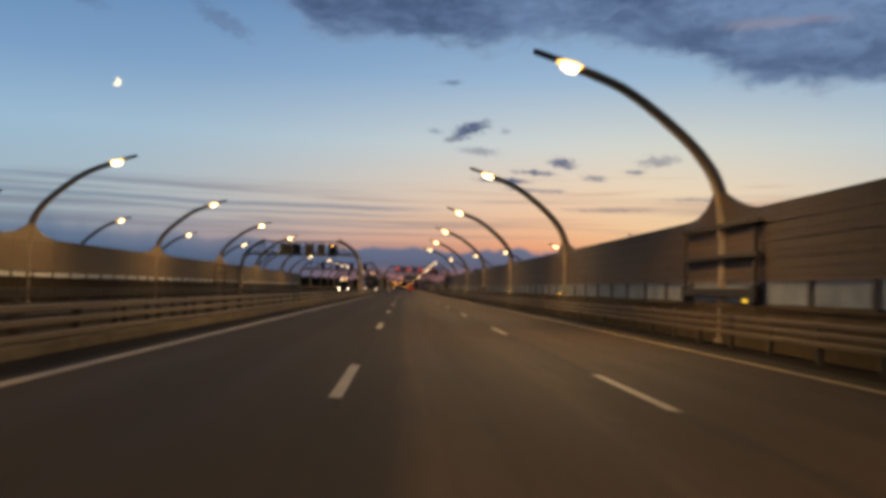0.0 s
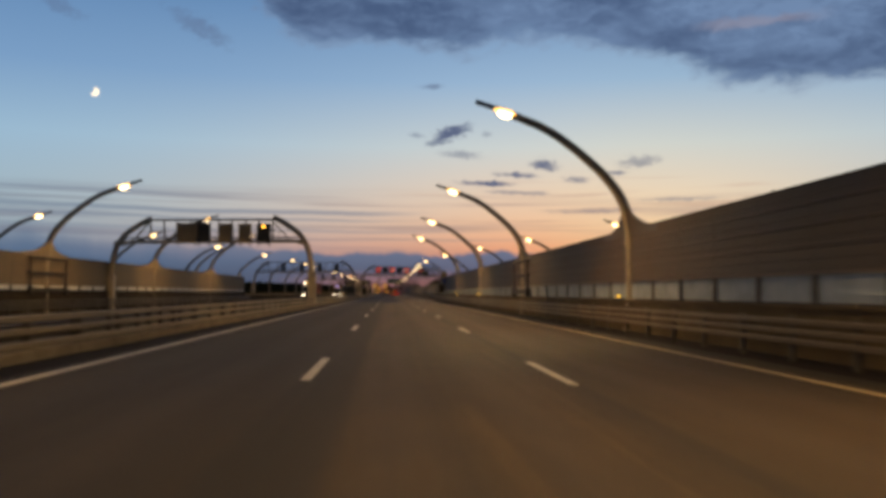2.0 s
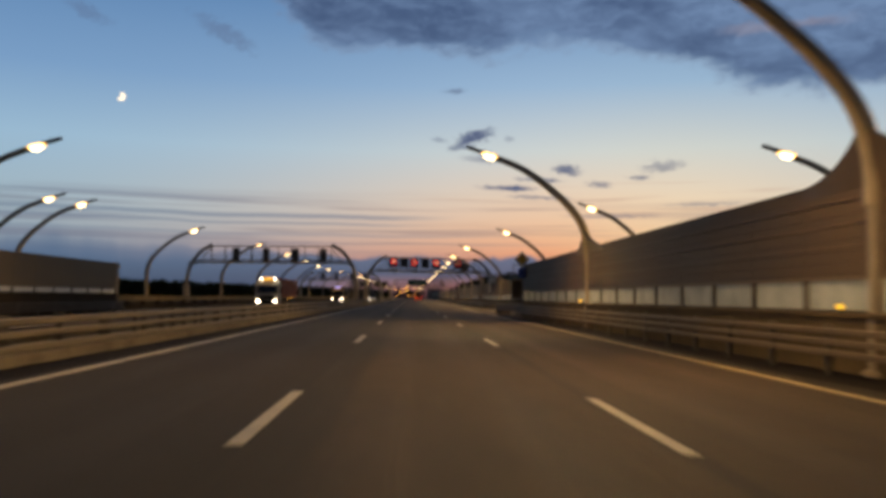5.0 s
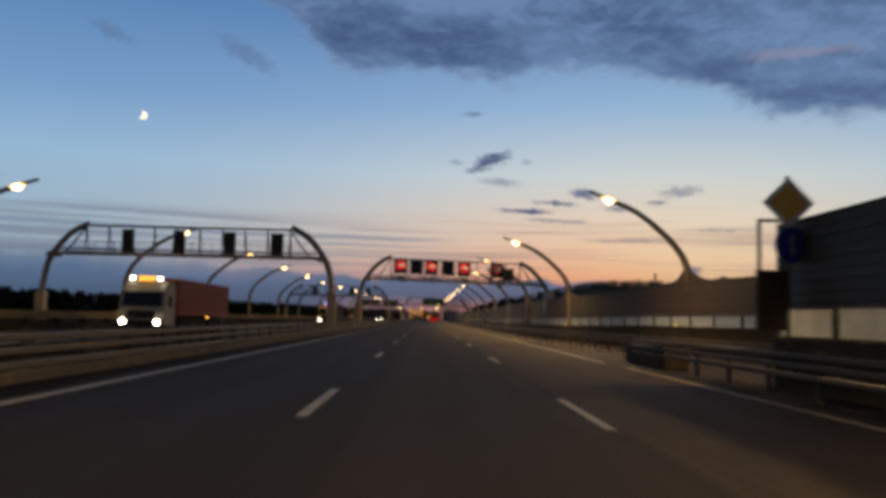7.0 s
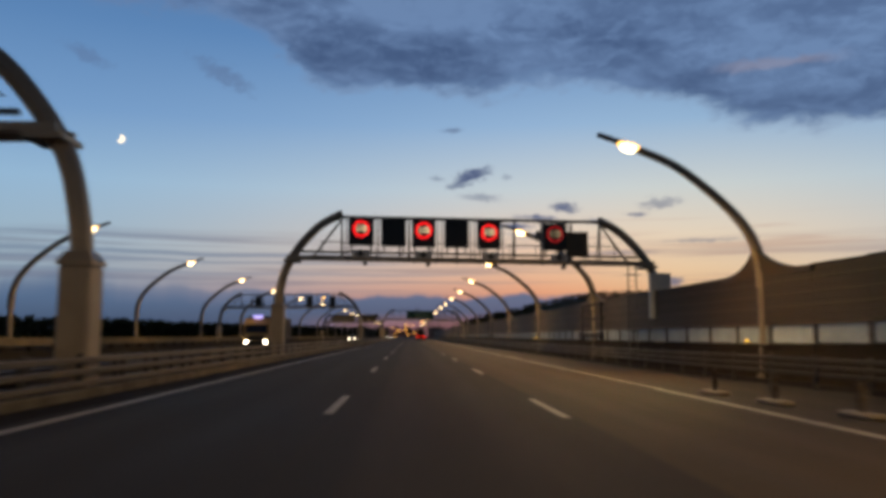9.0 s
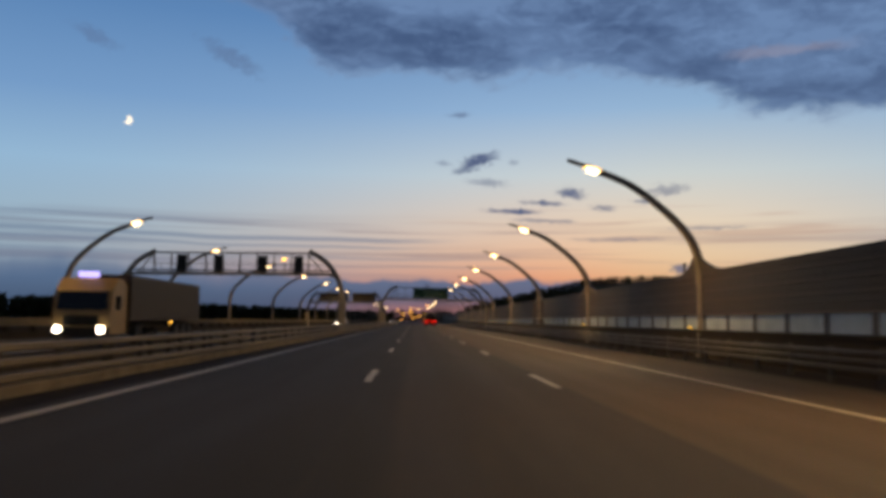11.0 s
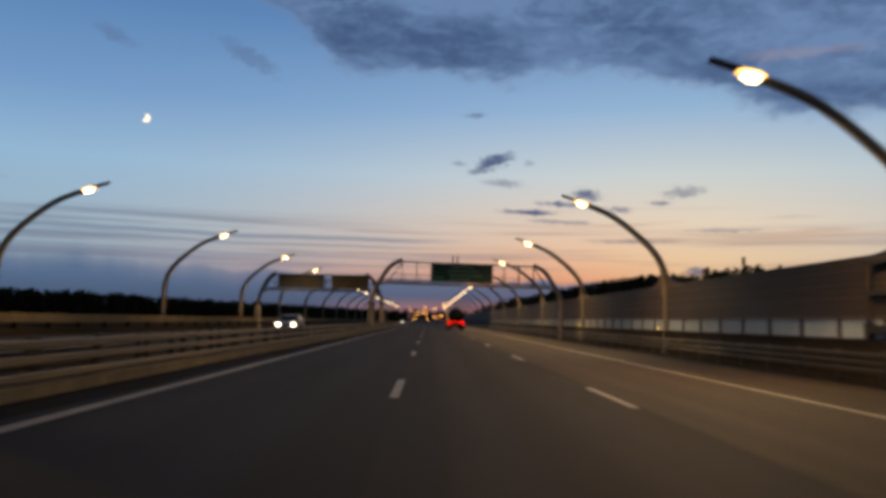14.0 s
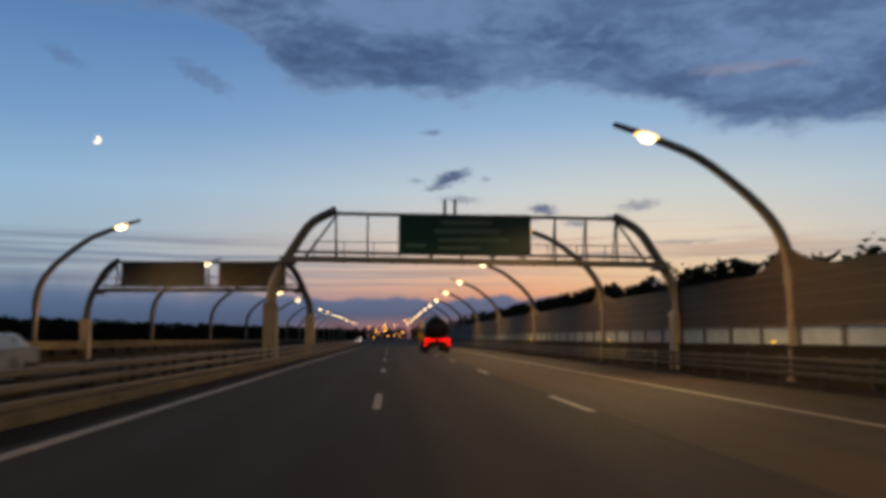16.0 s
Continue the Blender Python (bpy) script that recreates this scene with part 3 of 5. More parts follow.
line(-3.70, -50, 1400, 0.20, M_LINE)
line(8.2, -50, 186, 0.17, M_LINE_Y)
line(8.02, 189, 226, 0.22, M_LINE_W)
line(8.1, 226, 1400, 0.17, M_LINE_W)
line(-7.6, -50, 1400, 0.20, M_LINE)
line(-19.0, -50, 1400, 0.20, M_LINE)
for k in range(-2, 60):
    for x in (-11.4, -15.2):
        d = part("dash", dash_me, M_LINE, marks)
        d.matrix_basis = pose(x, 7 + 16 * k, gz(x) + 0.003, 0, -math.degrees(math.atan(0.02)))


# median: kerbs, gravel bed
def kerb(x0, x1, y0, y1, h, name, lab, m):
    b = MB()
    y = y0
    while y < y1:
        e = y + 2.0
        zb = gz((x0 + x1) / 2)
        b.box(x0, x1, y, e - 0.015, zb - 0.1, zb + h + random.uniform(-0.008, 0.008), 0.02)
        y = e
    tagged(part(name, b, m), lab, "kerb", kind="structure")


kerb(-5.02, -4.76, -50, 700, 0.18, "kerb_median", "pale weathered concrete kerb blocks along the median", M_KERB)
kerb(-6.75, -6.45, -50, 700, 0.20, "kerb_opposite", "pale concrete kerb blocks on the far side of the median", M_CONC)
b = MB()
b.sheet([[(-6.45, y, gz(-6.45) + 0.12), (CROWN, y, gz(CROWN) + 0.16), (-5.02, y, gz(-5.02) + 0.12)] for y in range(-50, 720, 10)])
tagged(part("median_bed", b, M_SOIL), "dirty gravel bed between the median kerbs", "gravel", kind="structure")

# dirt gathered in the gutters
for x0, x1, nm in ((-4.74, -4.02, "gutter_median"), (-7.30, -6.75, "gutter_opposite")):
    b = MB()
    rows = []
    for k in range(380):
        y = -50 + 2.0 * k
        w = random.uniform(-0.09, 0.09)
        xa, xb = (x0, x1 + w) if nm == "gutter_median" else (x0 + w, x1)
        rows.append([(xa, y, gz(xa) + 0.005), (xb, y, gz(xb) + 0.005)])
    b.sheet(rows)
    tagged(part(nm, b, M_DIRT_SHADE), "strip of dark damp dirt in the gutter beside the kerb", "gutter", kind="structure")
# shade under the right-hand guardrails, laid down as dark strips of ground
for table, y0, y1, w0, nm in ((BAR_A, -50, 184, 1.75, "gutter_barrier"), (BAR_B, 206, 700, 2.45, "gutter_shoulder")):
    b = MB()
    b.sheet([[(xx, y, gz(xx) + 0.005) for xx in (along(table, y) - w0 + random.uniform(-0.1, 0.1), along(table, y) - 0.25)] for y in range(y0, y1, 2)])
    tagged(part(nm, b, M_DIRT_SHADE), "dark strip standing in for the shade under the guardrail", "gutter", kind="structure")


# ---- guardrails ----
WPROF = ((0.0, -0.074), (0.045, -0.068), (0.07, -0.05), (0.074, -0.018), (0.056, 0.0), (0.074, 0.018), (0.07, 0.05), (0.045, 0.068), (0.0, 0.074))
post_me = MB().box(-0.05, 0.05, -0.06, 0.06, 0.0, 1.0, 0.008).mesh("post")
post_me.materials.append(M_STEEL_D)


def guardrail(xf, y0, y1, side, heights, lab, base=0.0, pitch=2.5, m=None):
    """W-beams on posts; side is the direction in which the beam faces."""
    th = thing("guardrail", lab, "guardrail")
    loop = [(p[0], 0.84 * p[1]) for p in WPROF] + [(p[0] - 0.006, 0.84 * p[1]) for p in reversed(WPROF)]
    stops = [y0 + 5.0 * k for k in range(int((y1 - y0) / 5.0) + 1)]
    for h in heights:
        part("beam", MB().loft([[(xf(y) + side * (0.08 + u), y, gz(xf(y)) + base + h + v) for u, v in loop] for y in stops]), m or M_STEEL, th)
    y = y0 + 0.5
    top = max(heights) + 0.13
    while y < min(y1, 470):
        p = part("post", post_me, M_STEEL_D, th)
        p.matrix_basis = pose(xf(y), y, gz(xf(y)) + base) @ Matrix.Diagonal((1, 1, top, 1))
        y += pitch
    return th


guardrail(lambda y: -5.17, -45, 600, 1, (0.235, 0.465, 0.69), "triple galvanised steel guardrail along the median kerb", 0.0)
guardrail(lambda y: -6.2, -45, 600, -1, (0.22, 0.41, 0.61), "triple dark guardrail facing the oncoming carriageway", 0.0, m=M_RAIL_D)
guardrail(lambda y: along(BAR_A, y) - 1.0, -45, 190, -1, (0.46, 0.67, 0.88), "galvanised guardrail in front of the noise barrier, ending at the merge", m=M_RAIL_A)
guardrail(lambda y: along(BAR_B, y) - 2.0, 150, 600, -1, (0.42, 0.63, 0.84), "dark steel guardrail along the wide shoulder", m=M_RAIL_D)
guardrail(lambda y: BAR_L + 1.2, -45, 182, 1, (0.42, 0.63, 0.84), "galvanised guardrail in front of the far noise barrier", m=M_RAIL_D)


# ---- noise barriers ----
def barrier(xf, y0, y1, sgn, group, zg, z_par, z_glass, z_top, m_panel, lab, near=True, zoff=0.0, m_par=None, m_glass=None, lip=0.09):
    """Concrete parapet, clear strip and plank-like acoustic panels between posts, one bay after another."""
    th = thing("noise_barrier", lab, "noise barrier", group)
    m_par, m_glass = m_par or M_CONC_D, m_glass or M_GLASS
    bays = max(1, round((y1 - y0) / 2.8967))
    dy = (y1 - y0) / bays
    far = MB(), MB(), MB(), MB()
    for k in range(bays + 1):
        ya, yb = y0 + k * dy, y0 + (k + 1) * dy
        xa, xb = xf(ya), xf(yb)
        za = zg(xa)
        keep = ya < 440 and near
        post = MB() if keep else far[0]
        post.box(xa - 0.07, xa + 0.07, ya - 0.11, ya + 0.11, za + z_par - 0.02, za + z_glass - 0.04, 0.012)
        post.box(xa - 0.035, xa + 0.035, ya - 0.06, ya + 0.06, za + z_glass - 0.042, za + z_top - 0.04, 0.01)
        if keep:
            part("post", post, M_POST, th)
        if k == bays:
            break
        n = Vector((yb - ya, -(xb - xa), 0)).normalized()

        def slab(mb, za0, za1, t0, t1, gap, bow=0.0):
            u0, u1 = gap / dy, 1 - gap / dy
            p0 = Vector((xa, ya, 0)).lerp(Vector((xb, yb, 0)), u0)
            p1 = Vector((xa, ya, 0)).lerp(Vector((xb, yb, 0)), u1)
            q = [[(p + n * t).to_tuple()[:2] + (z,) for t, z in ((t0, za + za0), (t1, za + za0), (t1, za + za1), (t0, za + za1))] for p in (p0, p1)]
            mb.loft(q)

        par = MB() if keep else far[1]
        slab(par, zoff, z_par - 0.10, -0.16, 0.16, 0.01)
        slab(par, z_par - 0.098, z_par, -0.22, 0.22, 0.01)
        if keep:
            part("parapet", par, m_par, th)
        gl = MB() if keep else far[2]
        slab(gl, z_par + 0.05, z_glass - 0.03 - lip, -0.012, 0.012, 0.10)
        if keep:
            part("pane", gl, m_glass, th).visible_shadow = False
        pn = MB() if keep else far[3]
        hgt = (z_top - z_glass) / 8
        outer = [(0.08, z_glass - 0.03), (0.08, z_glass)]
        for r in range(8):
            o, z_ = 0.055 + (0.0 if r % 2 else 0.008), z_glass + r * hgt
            outer += [(0.042, z_ + 0.004), (0.042, z_ + 0.014), (o, z_ + 0.018), (o, z_ + hgt - 0.006)]
        outer += [(0.09, z_top - 0.02), (0.09, z_top + 0.03)]
        loop = outer + [(-t, z) for t, z in reversed(outer)]
        ends = [Vector((xa, ya, 0)).lerp(Vector((xb, yb, 0)), u) for u in (0.004, 0.996)]
        pn.loft([[(p + n * t).to_tuple()[:2] + (za + z,) for t, z in loop] for p in ends])
        if keep:
            part("panel", pn, m_panel, th)
    # thin pale rails that run along the panels
    for dz, hh in ((-0.025 - lip, 0.08 if lip else 0.02), (0.30 * (z_top - z_glass), 0.022), (0.53 * (z_top - z_glass), 0.018), (0.78 * (z_top - z_glass), 0.018))[:4 if lip else 1]:
        rows = []
        for k in range(bays + 1):
            ya = y0 + k * dy
            xa = xf(ya)
            za = zg(xa) + z_glass + dz
            rows.append([(xa - sgn * 0.086, ya, za), (xa - sgn * 0.02, ya, za), (xa - sgn * 0.02, ya, za + hh), (xa - sgn * 0.086, ya, za + hh)])
        part("panel_rail", MB().loft(rows), M_SEAM, th, "thin pale metal rail")
    for nm, mb, m in zip(("far_post", "far_parapet", "far_pane", "far_panel"), far, (M_POST, m_par, m_glass, m_panel)):
        if mb.v:
            tagged(part(nm, mb, m, th), kind="stuff")
    return th


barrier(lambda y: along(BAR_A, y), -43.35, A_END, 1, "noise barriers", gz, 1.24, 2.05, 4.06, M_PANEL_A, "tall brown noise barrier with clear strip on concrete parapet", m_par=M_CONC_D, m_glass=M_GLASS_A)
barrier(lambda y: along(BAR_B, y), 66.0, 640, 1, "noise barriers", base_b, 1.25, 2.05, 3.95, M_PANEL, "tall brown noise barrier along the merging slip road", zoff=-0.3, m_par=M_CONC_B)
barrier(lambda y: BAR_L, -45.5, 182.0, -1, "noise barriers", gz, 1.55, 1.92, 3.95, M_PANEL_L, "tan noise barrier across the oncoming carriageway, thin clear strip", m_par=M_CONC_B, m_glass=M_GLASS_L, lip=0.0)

# low balustrade after the left barrier: a beam over piers and a dark foot
b, f, q = MB(), MB(), MB()
for y in range(62, 640, 4):
    xa, xb = along(PAR_L, y) + 1.05, along(PAR_L, y + 4) + 1.05
    b.loft([[(x - 0.2, yy, 0.56), (x + 0.2, yy, 0.56), (x + 0.2, yy, 1.14), (x - 0.2, yy, 1.14)] for x, yy in ((xa, y), (xb, y + 3.98))])
    f.loft([[(x - 0.16, yy, -0.8), (x + 0.16, yy, -0.8), (x + 0.16, yy, 0.22), (x - 0.16, yy, 0.22)] for x, yy in ((xa, y), (xb, y + 3.98))])
    q.box(xa - 0.17, xa + 0.17, y - 0.3, y + 0.3, 0.2, 0.57, 0.02)
    q.box((xa + xb) / 2 - 0.02, (xa + xb) / 2 + 0.02, y + 0.32, y + 3.68, 0.24, 0.50)
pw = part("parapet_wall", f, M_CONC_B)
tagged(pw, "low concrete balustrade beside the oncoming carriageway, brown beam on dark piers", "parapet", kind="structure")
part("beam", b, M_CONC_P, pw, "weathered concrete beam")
tagged(part("piers", q, M_CONC_B, pw), "dark concrete piers", kind="stuff")


# ---- street lamps ----
ARM = ((0, 0, 3.4), (-0.02, 0, 4.1), (-0.16, 0, 4.80), (-0.56, 0, 5.64), (-1.5, 0, 6.68), (-3.2, 0, 7.98), (-4.9, 0, 8.70), (-5.45, 0, 8.90))


def street_lamp(fin, label, lit=True, fin_mat=None, power=4300.0, top=4.08):
    """A pole with a bowed arm towards -x, a luminaire, and where it stands in a barrier a flared fin along y."""
    th = thing("street_lamp", label, "street lamp", "street lamps along the road")
    p = MB().tube([(0, 0, 0), (0, 0, 0.12)], 0.30, 12)
    p.tube([(0, 0, 0.12), (0, 0, 1.2), (0, 0, 2.4), (0, 0, 3.5)], [0.20, 0.19, 0.18, 0.17], 12)
    part("pole", p, M_POLE, th, smooth=True)
    pts = spline(ARM, 6)
    r = [0.25 - 0.12 * (i / (len(pts) - 1)) ** 1.2 for i in range(len(pts))]
    part("arm", MB().tube(pts, r, 12, 0.8), M_POLE, th, smooth=True)
    h = MB()
    h.loft([[(x, y * w, z + dz) for y, dz in ((-1, -0.02), (-0.7, 0.09), (0.7, 0.09), (1, -0.02), (0.7, -0.05), (-0.7, -0.05))]
            for x, z, w in ((-5.25, 8.86, 0.09), (-5.5, 8.92, 0.19), (-6.0, 9.08, 0.20), (-6.3, 9.17, 0.12))])
    part("luminaire", h, M_TRUSS, th)
    e = MB()
    e.loft([[(-5.12 + 0.33 * math.cos(k * math.tau / 14) * s, 0.26 * math.sin(k * math.tau / 14) * s, z + 0.09 * math.cos(k * math.tau / 14) * s * -1 + dz) for k in range(14)]
            for s, z, dz in ((1.0, 8.74, 0.03), (0.95, 8.70, -0.03), (0.6, 8.68, -0.10))])
    ln = part("lens", e, E_LAMP, th, "glowing warm lamp lens", smooth=True)
    # glowing amber rim added around the lens to give the lamp's glare
    bw = MB().loft([[(-5.12 + 0.46 * s * math.cos(k * math.tau / 16), 0.40 * s * math.sin(k * math.tau / 16), z - 0.12 * s * math.cos(k * math.tau / 16)) for k in range(16)]
                    for s, z in ((0.75, 8.84), (1.0, 8.80), (0.93, 8.76))])
    part("bowl", bw, E_HALO, ln, "amber glowing ring standing in for the lamp's glare", smooth=True)
    if fin:
        n = 14
        f = MB()
        rows = []
        for i in range(2 * n + 1):
            u = (i - n) / n
            z = top + 0.95 * (1 - abs(u)) ** 2.5
            y = u * 3.6
            rows.append([(s - 0.26 * max(0.0, zz - top), y, zz) for s, zz in ((0.07, 3.80), (0.07, z), (-0.07, z), (-0.07, 3.80))])
        f.loft(rows)
        part("fin", f, fin_mat or M_FIN, th, "flared steel plate")
    else:
        part("base_cone", MB().tube([(0, 0, 0), (0, 0, 0.5), (0, 0, 1.1), (0, 0, 1.7)], [0.46, 0.38, 0.27, 0.2], 12), M_CONC, th, "flared concrete foot", smooth=True)
    if lit:
        ld = bpy.data.lights.new("lamp_beam", "SPOT")
        ld.energy, ld.color, ld.spot_size, ld.spot_blend, ld.shadow_soft_size = power, (1.0, 0.66, 0.28), radians(164), 0.6, 0.25
        lo = new("lamp_beam", ld)
        lo.parent = th
        lo.matrix_basis = pose(-5.15, 0, 8.50, 0, 9, 0)
    return th


lab_fin = "bowed steel street lamp, lit, flared into the noise barrier"
lab_plain = "bowed steel street lamp, lit warm, on a concrete foot"
LA = street_lamp(True, lab_fin, power=5900.0)
LF = street_lamp(True, lab_fin, power=5300.0, top=3.975)
LB = street_lamp(True, lab_fin, lit=False, top=3.975)
LC = street_lamp(True, lab_fin, fin_mat=M_FIN_L)
LD = street_lamp(False, lab_plain, power=3100.0)
LE = street_lamp(False, lab_plain, lit=False)
for k in range(-1, 30):
    y = LAMP_R + STEP * k
    if k <= 5:
        x = along(BAR_A, y)
        copy_thing(LA, pose(x, y, gz(x)))
    else:
        x = along(BAR_B, y) + (0.18 if k == 7 else 0.0)
        turn = math.degrees(math.atan2(along(BAR_B, y - 3) - along(BAR_B, y + 3), 6.0))
        copy_thing(LF if k < 19 else LB, pose(x, y, base_b(x), 0, 0, turn if k < 9 else 0))
for y in (77.5, 103.5, 128.5, 153.5):
    copy_thing(LF if y > 100 else LB, pose(along(BAR_B, y), y, -0.45))
for k in range(-2, 29):
    y = LAMP_L + STEP * k
    if k <= 4:
        copy_thing(LC, pose(BAR_L, y, gz(BAR_L), 0, 0, 180))
    else:
        copy_thing(LD if k < 17 else LE, pose(along(PAR_L, y) + 0.5, y, -0.32, 0, 0, 180))
for y in (72.7, 98.8, 124.8, 150.9, 177.0):
    copy_thing(LE, pose(along(PAR_L, y) + 0.5, y, -0.45, 0, 0, 180))
for ob in (LA, LB, LC, LD, LE, LF):
    for o in (*ob.children_recursive, ob):
        bpy.data.objects.remove(o)


# ---- bar frames across some lamp bays ----
def bar_frame(x, y, z, s):
    """Two posts and three bars in front of a lamp's pole; s points to the road."""
    th = thing("bar_frame", "dark steel frame of three bars across a lamp bay", "steel frame", "bar frames at the lamps", at=pose(x + s * 0.25, y, z))
    for yy in (-2.95, 2.95):
        part("post", MB().box(-0.05, 0.05, yy - 0.05, yy + 0.05, 1.24, 3.80, 0.015), M_PANEL, th)
        for zz in (1.60, 2.72, 3.70):
            part("bracket", MB().box(min(0, -s * 0.18), max(0, -s * 0.18), yy - 0.07, yy + 0.07, zz - 0.06, zz + 0.06), M_CHASSIS, th)
        part("end_block", MB().box(-0.11, 0.11, yy - 0.20, yy + 0.20, 1.30, 1.84, 0.03), M_CHASSIS, th)
    for zz, hh, dd in ((1.60, 0.14, 0.09), (2.72, 0.085, 0.05), (3.70, 0.085, 0.05)):
        part("bar", MB().box(-dd, dd, -3.2, 3.2, zz - hh, zz + hh, 0.02), M_CHASSIS, th)


for k in (0, 3, 9, 12):
    y = LAMP_R + STEP * k
    x = along(BAR_A, y) if k < 6 else along(BAR_B, y)
    bar_frame(x, y, gz(x) if k < 6 else -0.3, -1)
for k in (-1, 2):
    bar_frame(BAR_L, LAMP_L + STEP * k, gz(BAR_L), 1)


# ---- gantries ----
def gantry(y, xl, xr, inset, z_low, z_top, tilt, label, box_h=2.75, dark=False, inset_r=None):
    """Two bowed legs with box feet and a truss between them; local origin at the left leg's foot."""
    th = thing("sign_gantry", label, "gantry", "gantries over the road", at=pose(xl, y, gz(xl)))
    w = xr - xl
    zl, zt = z_low - gz(xl), z_top - gz(xl)
    zr0 = gz(xr) - gz(xl)
    inset_l, inset_r = inset, inset_r or inset
    for sgn, x0, zz, inset in ((1, 0.0, 0.0, inset_l), (-1, w, zr0, inset_r)):
        dz = tilt * (x0)
        q = min(1.0, inset / 3.1)
        pts = spline([(x0, 0, zz + box_h), (x0 + sgn * 0.08, 0, zz + 3.6), (x0 + sgn * 0.38 * q, 0, zl + dz - 0.6), (x0 + sgn * 1.05 * q, 0, zl + dz + 0.55),
                      (x0 + sgn * (inset - 1.2 * q), 0, zt + dz - 0.45), (x0 + sgn * inset, 0, zt + dz + 0.22)], 5)
        lg = part("leg", MB().tube(pts, [0.25 - 0.03 * i / len(pts) for i in range(len(pts))], 8, 0.9), M_TRUSS if dark else M_GANTRY, th, smooth=True)
        f = MB().box(x0 - 0.33, x0 + 0.33, -0.38, 0.38, zz - 0.05, zz + box_h - 0.15, 0.05)
        f.loft([[(x0 + a * s, b_ * s * 1.1, z) for a, b_ in ((-1, -1), (1, -1), (1, 1), (-1, 1))] for s, z in ((0.36, zz + box_h - 0.15), (0.36, zz + box_h - 0.05), (0.24, zz + box_h + 0.15))])
        part("pedestal", f, M_GANTRY, th, "boxed steel pedestal")
        part("bracket", MB().box(x0 + sgn * 0.72 - 0.42, x0 + sgn * 0.72 + 0.42, -0.56, 0.56, zl + dz - 0.26, zl + dz - 0.115, 0.02), M_TRUSS if dark else M_GANTRY, th)
    a, c = inset_l, w - inset_r
    lo = lambda x: zl + tilt * x
    hi = lambda x: zt + tilt * x
    for yy in (-0.45, 0.45):
        part("lower_chord", MB().bar((0.45, yy, lo(0.45)), (w - 0.45, yy, lo(w - 0.45)), 0.15, 0.20), M_GANTRY if not dark else M_TRUSS, th)
    part("upper_chord", MB().bar((a, -0.45, hi(a)), (c, -0.45, hi(c)), 0.14, 0.15), M_TRUSS, th)
    part("walkway", MB().bar((1.6, 0.0, lo(1.6) + 0.12), (w - 1.6, 0.0, lo(w - 1.6) + 0.12), 0.5, 0.04), M_TRUSS, th)
    n = 9
    for i in range(n + 1):
        x = a + (c - a) * i / n
        part("strut", MB().bar((x, -0.45, lo(x)), (x, -0.45, hi(x)), 0.08), M_TRUSS, th)
        part("strut", MB().bar((x, 0.45, lo(x)), (x, -0.38, hi(x)), 0.06), M_TRUSS, th)
    part("cable_tray", MB().bar((1.2, -0.5, lo(1.2) + 0.30), (w - 1.2, -0.5, lo(w - 1.2) + 0.30), 0.12, 0.12), M_TRUSS, th)
    part("rail", MB().bar((a - 1.2, 0.45, lo(a) + 0.95), (c + 1.2, 0.45, lo(c) + 0.95), 0.045), M_TRUSS, th)
    for x in np.arange(a - 1.1, c + 1.2, 1.45):
        part("rail_post", MB().bar((x, 0.45, lo(x)), (x, 0.45, lo(x) + 0.95), 0.04), M_TRUSS, th)
    for x0, x1 in ((a - 1.5, a), (c + 1.5, c)):
        part("brace", MB().bar((x0, -0.4, lo(x0)), (x1, -0.4, hi(x1) - 0.1), 0.10), M_TRUSS, th)
    for x in np.arange(a + 0.4, c, 1.15):
        part("clamp", MB().box(x - 0.04, x + 0.04, -0.52, -0.40, lo(x) - 0.2, lo(x) + 0.1), M_TRUSS, th)
    return th


def cabinet(th, x0, x1, z0, z1, y, m, back=False):
    c = part("sign_cabinet", MB().box(x0, x1, y - 0.14, y + 0.14, z0, z1, 0.02), m, th)
    part("hood", MB().box(x0 - 0.03, x1 + 0.03, y - 0.20, y + 0.10, z1 + 0.002, z1 + 0.03), m, c)
    for x in (x0 + 0.15, x1 - 0.15):
        part("mount", MB().box(x - 0.04, x + 0.04, y + 0.142, y + 0.22, z0 - 0.25, z1 - 0.1), M_TRUSS, c)
    if back:
        for k in range(3):
            zz = z0 + (z1 - z0) * (k + 0.7) / 3.4
            part("rib", MB().box(x0 + 0.06, x1 - 0.06, y - 0.18, y - 0.142, zz - 0.03, zz + 0.03), m, c)
    return c


